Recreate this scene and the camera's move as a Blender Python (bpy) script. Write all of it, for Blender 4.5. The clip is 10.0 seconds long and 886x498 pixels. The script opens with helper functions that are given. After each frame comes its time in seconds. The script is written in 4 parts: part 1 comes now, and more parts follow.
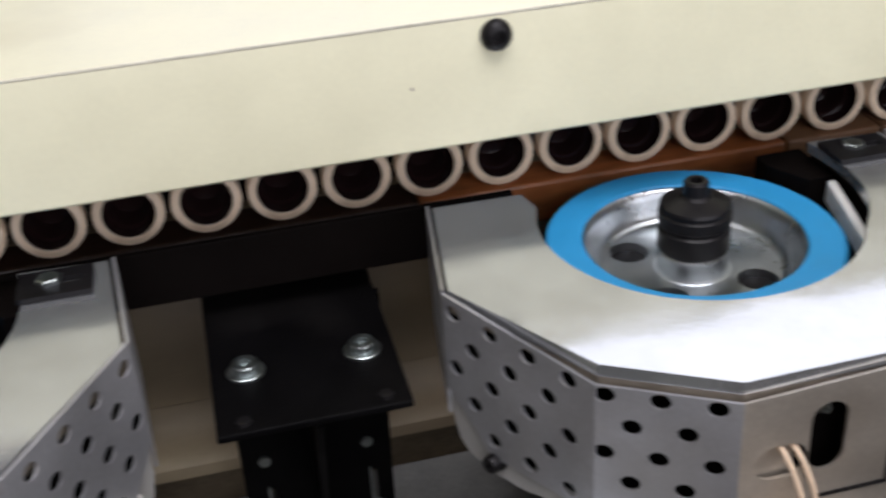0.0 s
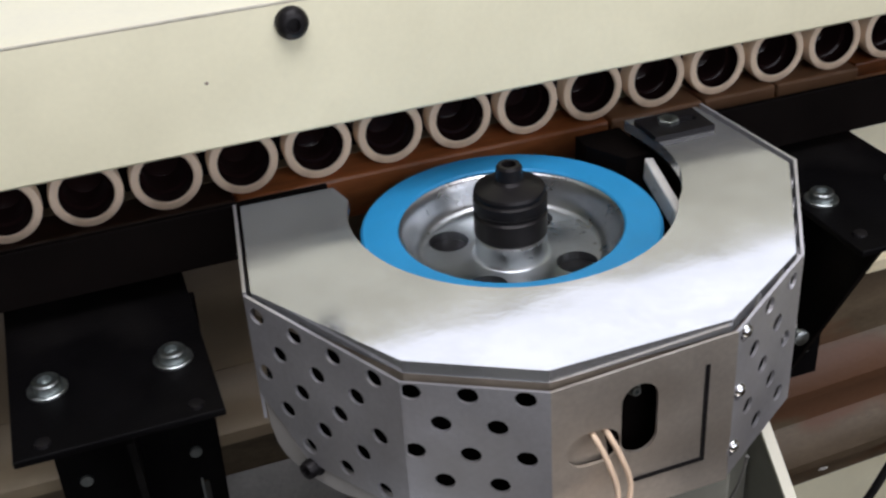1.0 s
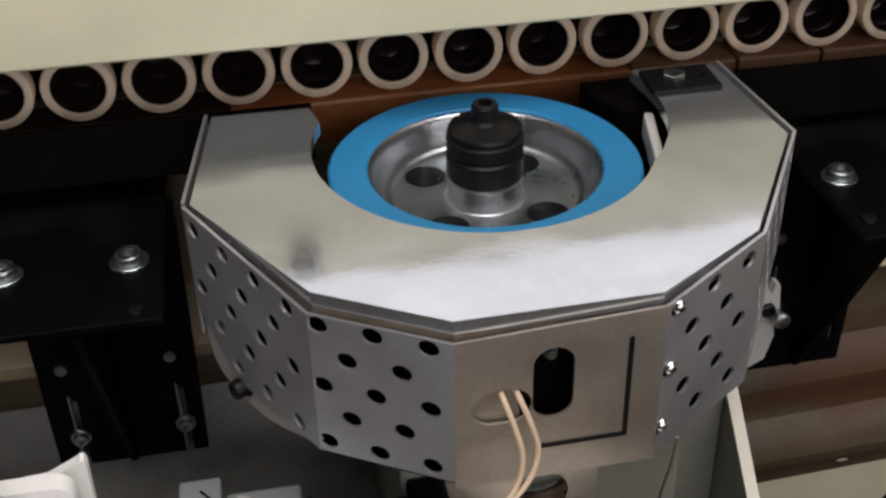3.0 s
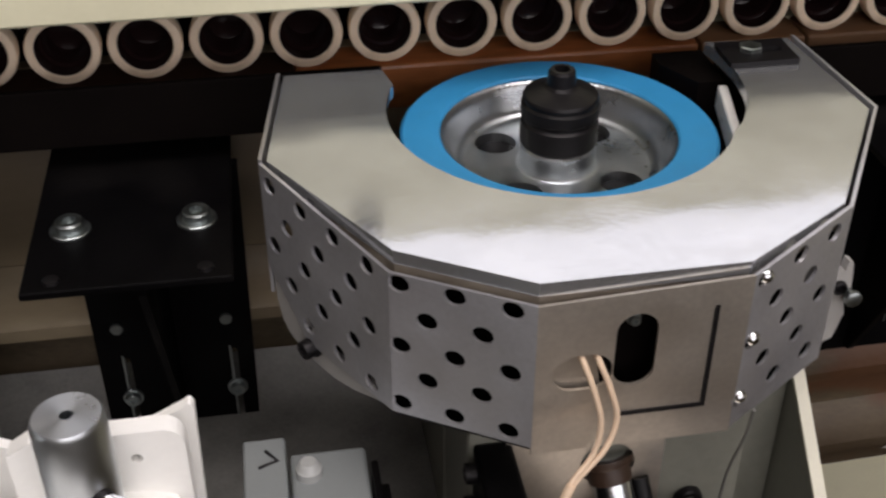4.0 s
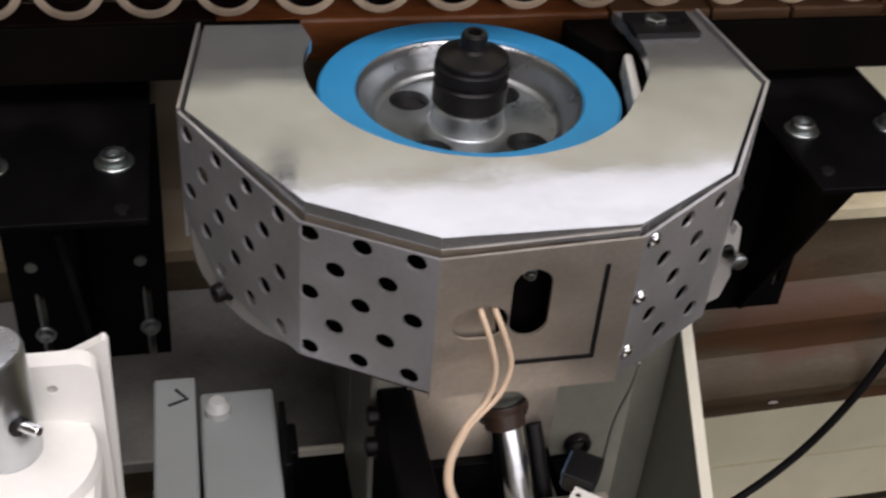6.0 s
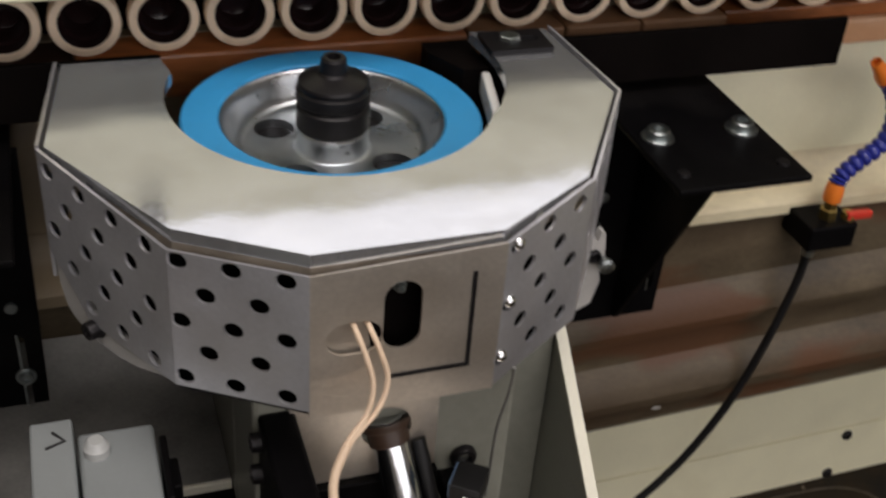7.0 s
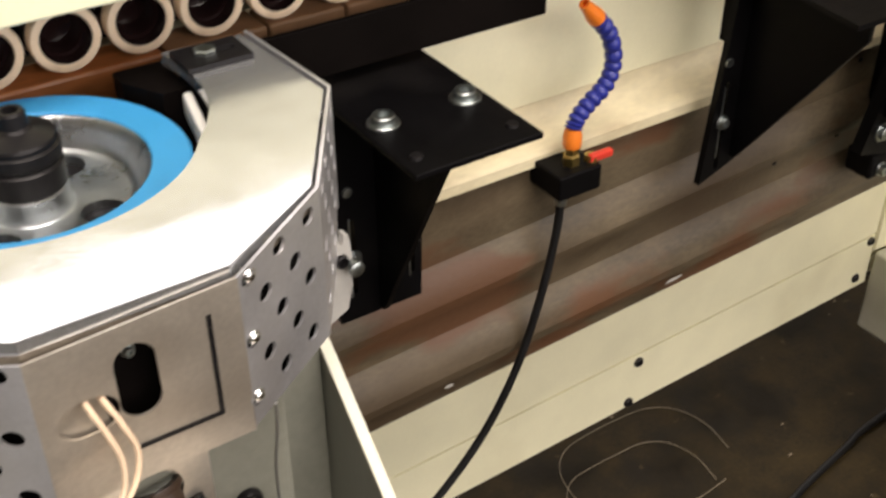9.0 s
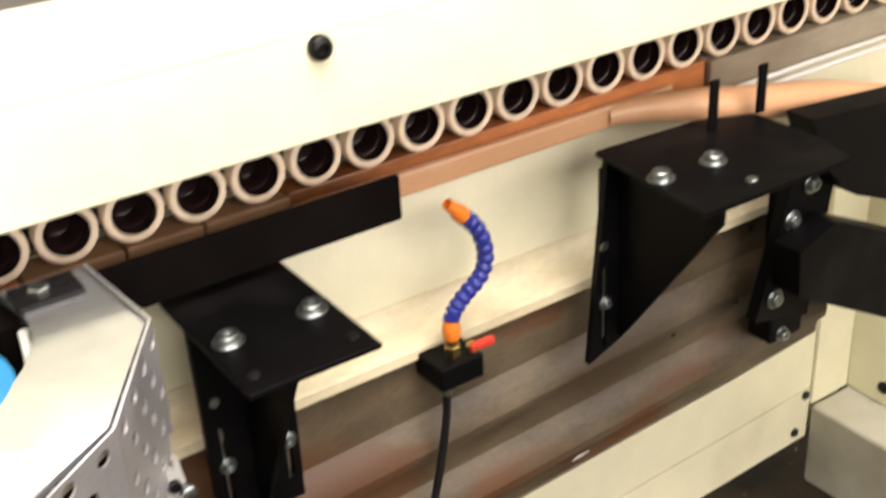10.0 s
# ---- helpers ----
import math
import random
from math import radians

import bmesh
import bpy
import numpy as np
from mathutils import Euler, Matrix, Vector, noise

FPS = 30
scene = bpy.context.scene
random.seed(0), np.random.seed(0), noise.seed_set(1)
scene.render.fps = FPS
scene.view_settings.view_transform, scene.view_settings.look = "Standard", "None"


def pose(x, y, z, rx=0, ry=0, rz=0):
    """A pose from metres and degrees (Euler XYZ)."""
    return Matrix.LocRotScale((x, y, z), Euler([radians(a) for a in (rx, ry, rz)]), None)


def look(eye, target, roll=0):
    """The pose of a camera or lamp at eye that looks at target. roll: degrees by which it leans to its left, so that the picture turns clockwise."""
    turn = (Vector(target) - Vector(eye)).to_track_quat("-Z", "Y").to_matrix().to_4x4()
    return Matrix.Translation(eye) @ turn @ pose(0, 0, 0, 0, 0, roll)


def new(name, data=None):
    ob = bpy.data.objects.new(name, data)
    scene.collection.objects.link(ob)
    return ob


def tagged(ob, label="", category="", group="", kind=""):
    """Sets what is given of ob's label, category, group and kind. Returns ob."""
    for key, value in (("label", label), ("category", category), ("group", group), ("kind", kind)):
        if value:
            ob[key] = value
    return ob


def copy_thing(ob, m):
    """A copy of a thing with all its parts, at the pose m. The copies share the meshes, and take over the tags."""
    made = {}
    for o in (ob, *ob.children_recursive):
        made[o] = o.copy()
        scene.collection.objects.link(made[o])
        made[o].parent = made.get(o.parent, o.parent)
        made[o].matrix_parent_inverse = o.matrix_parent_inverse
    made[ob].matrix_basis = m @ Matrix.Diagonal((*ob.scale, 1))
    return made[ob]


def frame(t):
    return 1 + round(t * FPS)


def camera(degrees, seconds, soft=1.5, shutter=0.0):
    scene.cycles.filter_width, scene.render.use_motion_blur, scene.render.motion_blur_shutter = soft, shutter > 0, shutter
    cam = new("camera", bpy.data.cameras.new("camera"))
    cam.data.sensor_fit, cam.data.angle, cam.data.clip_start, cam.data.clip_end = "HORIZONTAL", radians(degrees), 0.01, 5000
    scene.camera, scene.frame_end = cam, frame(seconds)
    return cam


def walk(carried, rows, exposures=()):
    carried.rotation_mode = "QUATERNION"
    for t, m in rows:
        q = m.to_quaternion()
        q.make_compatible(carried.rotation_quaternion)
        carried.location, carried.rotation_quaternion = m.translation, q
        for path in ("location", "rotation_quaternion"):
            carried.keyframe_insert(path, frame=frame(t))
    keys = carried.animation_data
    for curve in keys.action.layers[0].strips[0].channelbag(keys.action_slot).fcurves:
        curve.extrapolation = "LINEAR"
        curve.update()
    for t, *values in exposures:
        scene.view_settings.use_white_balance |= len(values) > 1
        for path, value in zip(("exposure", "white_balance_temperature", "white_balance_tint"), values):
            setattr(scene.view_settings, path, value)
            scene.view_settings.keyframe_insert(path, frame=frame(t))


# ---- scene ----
cam = camera(41.5, 10.0, soft=2.4, shutter=0.5)
PATH = [
    (0, (-0.232, -0.484, 1.223), (0.114, 1.212, 0.22), -4.0),
    (0.5, (-0.2, -0.486, 1.213), (0.266, 1.181, 0.212), -3.8),
    (1, (-0.19, -0.477, 1.212), (0.333, 1.157, 0.184), -3.9),
    (1.5, (-0.155, -0.478, 1.209), (0.265, 1.196, 0.198), -5.0),
    (2, (-0.106, -0.488, 1.199), (0.186, 1.226, 0.211), -4.8),
    (2.5, (-0.089, -0.489, 1.2), (0.157, 1.197, 0.153), -3.7),
    (2.7, (-0.094, -0.485, 1.202), (0.173, 1.175, 0.12), -2.5),
    (3.8, (-0.125, -0.479, 1.193), (0.147, 1.139, 0.048), -0.2),
    (4, (-0.132, -0.478, 1.191), (0.127, 1.145, 0.051), -0.1),
    (4.5, (-0.143, -0.477, 1.191), (0.101, 1.164, 0.074), 0.4),
    (5, (-0.143, -0.477, 1.198), (0.135, 1.177, 0.109), 1.8),
    (5.5, (-0.137, -0.487, 1.197), (0.195, 1.093, 0.016), 3.0),
    (5.7, (-0.131, -0.493, 1.208), (0.209, 1.049, -0.019), 3.7),
    (6.8, (-0.13, -0.504, 1.198), (0.434, 1.062, 0.089), 6.0),
    (7, (-0.124, -0.512, 1.202), (0.449, 1.032, 0.068), 4.7),
    (7.5, (-0.113, -0.512, 1.195), (0.516, 0.96, -0.004), 0.9),
    (8, (-0.108, -0.502, 1.196), (0.628, 0.914, -0.01), 1.1),
    (8.5, (-0.1, -0.495, 1.197), (0.71, 0.892, 0.005), 0.5),
    (9, (-0.088, -0.489, 1.197), (0.803, 0.883, 0.046), -0.3),
    (9.5, (-0.05, -0.507, 1.213), (0.872, 0.918, 0.155), -1.5),
    (10, (-0.004, -0.543, 1.237), (0.947, 0.944, 0.298), -3.6),
]
EXPOSURES = [(0, -0.30, 6300, 17), (1.0, -0.42, 6250, 17), (2.0, -0.55, 6300, 17), (2.5, -0.85, 6600, 17), (4.0, -0.62, 6800, 19), (5.0, -0.23, 6700, 20), (5.5, -0.62, 6700, 20), (7.0, -0.60, 6900, 17), (7.5, -0.03, 7050, 16), (8.5, 0.25, 7300, 16), (9.0, 0.36, 7450, 16), (10, 0.76, 7400, 16)]
walk(cam, [(t, look(eye, target, roll)) for t, eye, target, roll in PATH], EXPOSURES)

# ---- light and exposure ----
world = bpy.data.worlds.new("sky")
scene.world = world
world.use_nodes = True
wn = world.node_tree
sky = wn.nodes.new("ShaderNodeTexSky")
sky.sky_type, sky.sun_disc = "NISHITA", False
sky.sun_elevation, sky.sun_rotation = radians(40), radians(200)
wn.nodes["Background"].inputs[1].default_value = 0.12
wn.links.new(sky.outputs[0], wn.nodes["Background"].inputs[0])


def window_light(name, m, width, height, watts, colour):
    lamp = bpy.data.lights.new(name, "AREA")
    lamp.shape, lamp.size, lamp.size_y, lamp.energy, lamp.color = "RECTANGLE", width, height, watts, colour
    ob = new(name, lamp)
    ob.matrix_world = m
    return ob


# daylight that enters by the skylight over the machine and the two workshop windows
window_light("skylight_lamp", look((0.1, -1.1, 3.62), (0.1, -1.1, 0)), 2.6, 1.5, 104, (1.0, 0.985, 0.95))
window_light("window_light_front", look((0.9, -3.43, 2.2), (0.4, 0, 1.0)), 4.6, 1.9, 82, (1.0, 0.98, 0.95))
window_light("window_light_back", look((1.45, 1.93, 2.35), (1.35, 0, 1.6)), 4.0, 1.8, 51, (1.0, 0.99, 0.96))


# ---- materials ----
def material(name, colour, rough=0.5, metal=0.0, vary=0.12, size=40.0, fine=400.0, bump=0.15, dirt=None, dirt_at=0.6, stretch=(1, 1, 1), spec=0.5, coat=0.0, piece=0.0, wave=0.0, scab=None, scab_at=0.6, scab_size=12.0, turned=0.0, patchy=0.2):
    """A surface with coarse and fine variation, optional dirt of its own colour, and fine relief."""
    m = bpy.data.materials.new(name)
    m.use_nodes = True
    nt = m.node_tree
    b = nt.nodes["Principled BSDF"]
    co = nt.nodes.new("ShaderNodeTexCoord")
    mp = nt.nodes.new("ShaderNodeMapping")
    mp.inputs["Scale"].default_value = stretch
    nt.links.new(co.outputs["Object"], mp.inputs[0])

    def grain(scale, detail):
        n = nt.nodes.new("ShaderNodeTexNoise")
        n.inputs["Scale"].default_value, n.inputs["Detail"].default_value = scale, detail
        nt.links.new(mp.outputs[0], n.inputs["Vector"])
        return n.outputs["Fac"]

    coarse, small = grain(size, 4), grain(fine, 3)
    mix = nt.nodes.new("ShaderNodeMath")
    mix.operation = "MULTIPLY_ADD"
    nt.links.new(small, mix.inputs[0])
    mix.inputs[1].default_value = 0.4
    nt.links.new(coarse, mix.inputs[2])
    ramp = nt.nodes.new("ShaderNodeMapRange")
    ramp.inputs["From Min"].default_value, ramp.inputs["From Max"].default_value = 0.4, 1.0
    ramp.inputs["To Min"].default_value, ramp.inputs["To Max"].default_value = 1 - vary, 1 + vary
    nt.links.new(mix.outputs[0], ramp.inputs["Value"])
    tint = nt.nodes.new("ShaderNodeVectorMath")
    tint.operation = "SCALE"
    tint.inputs[0].default_value = colour
    nt.links.new(ramp.outputs[0], tint.inputs["Scale"])
    out = tint.outputs[0]
    if piece:
        info = nt.nodes.new("ShaderNodeObjectInfo")
        rng = nt.nodes.new("ShaderNodeMapRange")
        rng.inputs["To Min"].default_value, rng.inputs["To Max"].default_value = 1 - piece, 1 + piece
        nt.links.new(info.outputs["Random"], rng.inputs["Value"])
        t2 = nt.nodes.new("ShaderNodeVectorMath")
        t2.operation = "SCALE"
        nt.links.new(out, t2.inputs[0])
        nt.links.new(rng.outputs[0], t2.inputs["Scale"])
        out = t2.outputs[0]
    if dirt:
        d = grain(size * 0.35, 6)
        dr = nt.nodes.new("ShaderNodeMapRange")
        dr.inputs["From Min"].default_value, dr.inputs["From Max"].default_value = dirt_at - 0.08, dirt_at + 0.12
        nt.links.new(d, dr.inputs["Value"])
        mx = nt.nodes.new("ShaderNodeMixRGB")
        mx.inputs[2].default_value = (*dirt, 1)
        nt.links.new(dr.outputs[0], mx.inputs[0])
        nt.links.new(out, mx.inputs[1])
        out = mx.outputs[0]
    if scab:
        d2 = grain(scab_size, 8)
        sr = nt.nodes.new("ShaderNodeMapRange")
        sr.inputs["From Min"].default_value, sr.inputs["From Max"].default_value = scab_at - 0.02, scab_at + 0.05
        nt.links.new(d2, sr.inputs["Value"])
        mx2 = nt.nodes.new("ShaderNodeMixRGB")
        mx2.inputs[2].default_value = (*scab, 1)
        nt.links.new(sr.outputs[0], mx2.inputs[0])
        nt.links.new(out, mx2.inputs[1])
        out = mx2.outputs[0]
    if turned:
        b.inputs["Anisotropic"].default_value = turned
        tg = nt.nodes.new("ShaderNodeTangent")
        tg.direction_type, tg.axis = "RADIAL", "Z"
        nt.links.new(tg.outputs[0], b.inputs["Tangent"])
    nt.links.new(out, b.inputs["Base Color"])
    b.inputs["Metallic"].default_value = metal
    b.inputs["Specular IOR Level"].default_value = spec
    b.inputs["Coat Weight"].default_value = coat
    rr = nt.nodes.new("ShaderNodeMapRange")
    rr.inputs["From Min"].default_value, rr.inputs["From Max"].default_value = 0.4, 1.0
    rr.inputs["To Min"].default_value, rr.inputs["To Max"].default_value = max(0.03, rough * (1 - patchy)), min(1, rough * (1 + patchy))
    nt.links.new(mix.outputs[0], rr.inputs["Value"])
    nt.links.new(rr.outputs[0], b.inputs["Roughness"])
    bp = nt.nodes.new("ShaderNodeBump")
    bp.inputs["Strength"].default_value, bp.inputs["Distance"].default_value = bump, 0.0006
    nt.links.new(small, bp.inputs["Height"])
    if wave:
        wv = nt.nodes.new("ShaderNodeBump")
        wv.inputs["Strength"].default_value, wv.inputs["Distance"].default_value = 1.0, wave
        nt.links.new(grain(22, 1), wv.inputs["Height"])
        nt.links.new(wv.outputs[0], bp.inputs["Normal"])
    nt.links.new(bp.outputs[0], b.inputs["Normal"])
    return m


CREAM = material("cream_paint", (0.79, 0.765, 0.555), 0.38, vary=0.06, size=22, fine=300, bump=0.12, dirt=(0.68, 0.645, 0.45), dirt_at=0.64)
WHITE_PAINT = material("white_paint", (0.87, 0.865, 0.83), 0.4, vary=0.05, size=9, bump=0.1)
# pale paint greyed down: the shadow over the foot flange is in the colour
PALE_GREY = material("shaded_pale_paint", (0.52, 0.52, 0.45), 0.5, vary=0.15, size=14, bump=0.15, dirt=(0.36, 0.34, 0.26), dirt_at=0.6)
STEEL = material("brushed_stainless", (0.55, 0.568, 0.590), 0.125, 0.80, vary=0.14, size=26, fine=420, bump=0.06, wave=0.0006, dirt=(0.41, 0.415, 0.42), dirt_at=0.58, patchy=0.55)
STEEL_EDGE = material("ground_steel_edge", (0.36, 0.31, 0.25), 0.45, 0.6, vary=0.25, size=60, bump=0.3)
SHEET = material("perforated_stainless", (0.55, 0.55, 0.575), 0.37, 0.70, vary=0.2, size=22, bump=0.14, wave=0.0006, dirt=(0.42, 0.40, 0.385), dirt_at=0.6)
SHEET_BEIGE = material("plain_stainless", (0.62, 0.57, 0.50), 0.40, 0.8, vary=0.2, size=25, bump=0.14, wave=0.0006, dirt=(0.42, 0.36, 0.29), dirt_at=0.6)
ALU = material("turned_aluminium", (0.58, 0.61, 0.63), 0.30, 1.0, vary=0.10, size=40, fine=300, bump=0.04, turned=0.7)
BLUE = material("blue_resin", (0.022, 0.29, 0.60), 0.55, vary=0.08, size=60, fine=900, bump=0.3)
BLACK_OXIDE = material("black_oxide_steel", (0.010, 0.009, 0.010), 0.4, 0.3, vary=0.3, size=60, bump=0.2, spec=0.35)
BLACK_PAINT = material("black_paint", (0.0022, 0.0020, 0.0024), 0.5, vary=0.3, size=30, fine=500, bump=0.25, spec=0.09, dirt=(0.008, 0.0072, 0.007), dirt_at=0.62)
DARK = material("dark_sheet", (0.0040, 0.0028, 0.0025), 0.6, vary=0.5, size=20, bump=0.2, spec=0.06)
ZINC = material("zinc_plated", (0.40, 0.44, 0.44), 0.34, 1.0, vary=0.3, size=160, bump=0.35)
CHROME = material("chrome", (0.78, 0.80, 0.82), 0.18, 1.0, vary=0.12, size=60, fine=300, bump=0.03)
RING = material("cream_nylon", (0.88, 0.71, 0.53), 0.45, vary=0.08, size=70, bump=0.15, dirt=(0.55, 0.40, 0.26), dirt_at=0.68, piece=0.06)
BORE = material("dark_rubber_bore", (0.013, 0.006, 0.006), 0.12, vary=0.3, size=80, bump=0.15)
BROWN = material("brown_bar", (0.36, 0.125, 0.042), 0.36, vary=0.8, size=14, fine=180, bump=0.25, stretch=(0.25, 1, 1), dirt=(0.085, 0.034, 0.018), dirt_at=0.57)
DIRTY = material("dirty_galvanised", (0.106, 0.081, 0.050), 0.50, 0.0, vary=0.65, size=24, fine=300, bump=0.5, stretch=(0.45, 1, 1), dirt=(0.058, 0.038, 0.022), dirt_at=0.53, scab=(0.100, 0.047, 0.023), scab_at=0.565, scab_size=11, spec=0.45)
LEDGE = material("grimy_cream_paint", (0.68, 0.61, 0.42), 0.42, vary=0.18, size=50, fine=300, bump=0.15, stretch=(0.4, 1, 1), dirt=(0.36, 0.28, 0.17), dirt_at=0.54)
HOUSING = material("dark_grey_paint", (0.150, 0.148, 0.138), 0.45, vary=0.4, size=30, bump=0.15)
# cream paint darkened to tan, the left half's shade put into its colour
SHADED_CREAM = material("shaded_grimy_cream", (0.33, 0.265, 0.172), 0.5, vary=0.25, size=14, fine=200, bump=0.2, stretch=(0.4, 1, 1), dirt=(0.20, 0.15, 0.095), dirt_at=0.53)
# bar brown darkened for the shade at its left; also colours the roller sleeves
DARK_BROWN = material("shaded_brown_bar", (0.035, 0.016, 0.010), 0.45, vary=0.3, size=14, fine=180, bump=0.3, stretch=(0.25, 1, 1))
PALE_BROWN = material("pale_brown_plastic", (0.60, 0.33, 0.18), 0.4, vary=0.15, size=20, bump=0.1, stretch=(0.4, 1, 1), dirt=(0.74, 0.60, 0.48), dirt_at=0.62)
DUSTY_BROWN = material("dusty_brown_bar", (0.25, 0.135, 0.070), 0.5, vary=0.3, size=40, fine=220, bump=0.3, stretch=(0.3, 1, 1), dirt=(0.09, 0.055, 0.035), dirt_at=0.52)
DUSTY_PALE = material("dusty_pale_bar", (0.36, 0.31, 0.23), 0.55, vary=0.25, size=40, fine=220, bump=0.3, stretch=(0.3, 1, 1), dirt=(0.20, 0.15, 0.10), dirt_at=0.54)
GREY_PAINT = material("grey_green_paint", (0.225, 0.227, 0.190), 0.42, vary=0.2, size=12, fine=200, bump=0.15)
GREY_BOX = material("grey_plastic", (0.24, 0.26, 0.26), 0.45, vary=0.06, size=30, bump=0.1)
CLEAR = material("milky_nylon", (0.42, 0.43, 0.42), 0.25, vary=0.1, size=60, bump=0.05)
PALE_EDGE = material("pale_cut_edge", (0.72, 0.70, 0.58), 0.45, vary=0.08, size=40)
PALE_TAB = material("pale_tab", (0.40, 0.39, 0.37), 0.45, vary=0.1, size=40)
WIRE = material("beige_wire_sleeve", (0.74, 0.56, 0.40), 0.45, vary=0.1, size=90, bump=0.2)
WORN = material("worn_paint_edge", (0.52, 0.49, 0.40), 0.5, vary=0.4, size=70, fine=300, bump=0.3, stretch=(0.3, 1, 1))
HOSE_BLUE = material("blue_hose_plastic", (0.020, 0.030, 0.24), 0.35, vary=0.15, size=80, bump=0.1)
ORANGE = material("orange_plastic", (0.80, 0.20, 0.025), 0.35, vary=0.1, size=80, bump=0.1)
RED = material("red_plastic", (0.55, 0.035, 0.02), 0.4, vary=0.1, size=80, bump=0.1)
BRASS = material("brass", (0.55, 0.40, 0.14), 0.3, 1.0, vary=0.15, size=90)
RUBBER = material("black_rubber", (0.006, 0.006, 0.0065), 0.45, vary=0.2, size=50, bump=0.1, spec=0.3)
CERAMIC = material("white_ceramic", (0.85, 0.84, 0.80), 0.3, vary=0.04, size=60, bump=0.05)
FLOOR = material("oily_concrete", (0.030, 0.021, 0.009), 0.6, vary=0.6, size=20, fine=160, bump=0.7, dirt=(0.011, 0.008, 0.004), dirt_at=0.52, scab=(0.060, 0.044, 0.020), scab_at=0.68, scab_size=30, spec=0.12)
WALL = material("plaster", (0.30, 0.28, 0.25), 0.8, vary=0.05, size=2, fine=80, bump=0.2)


# ---- mesh tools ----
def link(name, bm, mat, parent=None, label="", smooth=None):
    me = bpy.data.meshes.new(name)
    bmesh.ops.recalc_face_normals(bm, faces=bm.faces)
    bm.to_mesh(me)
    bm.free()
    me.materials.append(mat)
    if smooth is not None:
        me.shade_smooth()
        me.set_sharp_from_angle(angle=radians(smooth))
    ob = new(name, me)
    if parent is not None:
        ob.parent = parent
    if label:
        tagged(ob, label)
    return ob


def part(name, bm, mat, parent, label="", smooth=None):
    return link(name, bm, mat, parent, label, smooth)


def thing(name, label, category, at=(0, 0, 0), group="", kind=""):
    ob = new(name)
    ob.location = at
    ob.empty_display_size = 0.02
    return tagged(ob, label, category, group, kind)


def box(x0, x1, y0, y1, z0, z1, bevel=0.0, bm=None):
    bm = bm or bmesh.new()
    vs = bmesh.ops.create_cube(bm, size=1.0)["verts"]
    for v in vs:
        v.co = Vector((x0 + (v.co.x + 0.5) * (x1 - x0), y0 + (v.co.y + 0.5) * (y1 - y0), z0 + (v.co.z + 0.5) * (z1 - z0)))
    if bevel:
        es = list({e for v in vs for e in v.link_edges})
        bmesh.ops.bevel(bm, geom=es, offset=bevel, segments=2, profile=0.5, affect="EDGES")
    return bm


def lathe(profile, n=48, m=None, bm=None, closed=False):
    """Turns (radius, height) pairs round z."""
    bm = bm or bmesh.new()
    m = m or Matrix()
    rings = []
    for r, z in profile:
        if r < 1e-6:
            rings.append([bm.verts.new(m @ Vector((0, 0, z)))])
        else:
            rings.append([bm.verts.new(m @ Vector((r * math.cos(2 * math.pi * k / n), r * math.sin(2 * math.pi * k / n), z))) for k in range(n)])
    pairs = list(zip(rings, rings[1:])) + ([(rings[-1], rings[0])] if closed else [])
    for a, b in pairs:
        for k in range(n):
            j = (k + 1) % n
            if len(a) == 1 and len(b) == 1:
                continue
            if len(a) == 1:
                bm.faces.new((a[0], b[k], b[j]))
            elif len(b) == 1:
                bm.faces.new((a[k], a[j], b[0]))
            else:
                bm.faces.new((a[k], a[j], b[j], b[k]))
    return bm


def sheet(outline, holes, thick, m=None, bm=None):
    """A flat sheet in its own xy plane with true holes, thick downwards in z; m places it."""
    from mathutils.geometry import tessellate_polygon
    bm = bm or bmesh.new()
    m = m or Matrix()
    loops = [outline, *holes]
    flat = [p for loop in loops for p in loop]
    tris = tessellate_polygon([[Vector((*p, 0)) for p in loop] for loop in loops])
    top = [bm.verts.new(m @ Vector((*p, 0))) for p in flat]
    low = [bm.verts.new(m @ Vector((*p, -thick))) for p in flat]
    for a, b, c in tris:
        if len({a, b, c}) == 3:
            try:
                bm.faces.new((top[a], top[b], top[c]))
                bm.faces.new((low[c], low[b], low[a]))
            except ValueError:
                pass
    k = 0
    for loop in loops:
        n = len(loop)
        for i in range(n):
            a, b = k + i, k + (i + 1) % n
            bm.faces.new((top[a], top[b], low[b], low[a]))
        k += n
    return bm


def circle(cx, cy, r, n=16, ry=None):
    return [(cx + r * math.cos(2 * math.pi * k / n), cy + (ry or r) * math.sin(2 * math.pi * k / n)) for k in range(n)]


def slot2d(cx, cy, w, h, n=8):
    """A rounded slot, w wide and h high."""
    r = min(w, h) / 2
    out = []
    for qx, qy, a0 in ((w / 2 - r, h / 2 - r, 0), (-w / 2 + r, h / 2 - r, 90), (-w / 2 + r, -h / 2 + r, 180), (w / 2 - r, -h / 2 + r, 270)):
        for k in range(n + 1):
            a = radians(a0 + 90 * k / n)
            p = (cx + qx + r * math.cos(a), cy + qy + r * math.sin(a))
            if not out or math.dist(out[-1], p) > 1e-6:
                out.append(p)
    if math.dist(out[0], out[-1]) < 1e-6:
        out.pop()
    return out


def face_frame(a, b, z):
    """A pose whose x runs from a to b along a wall, y up and z outwards (to the right of the way)."""
    a, b = Vector((*a, z)), Vector((*b, z))
    x = (b - a).normalized()
    up = Vector((0, 0, 1))
    out = x.cross(up)
    m = Matrix((x, up, out)).transposed().to_4x4()
    return Matrix.Translation(a) @ m


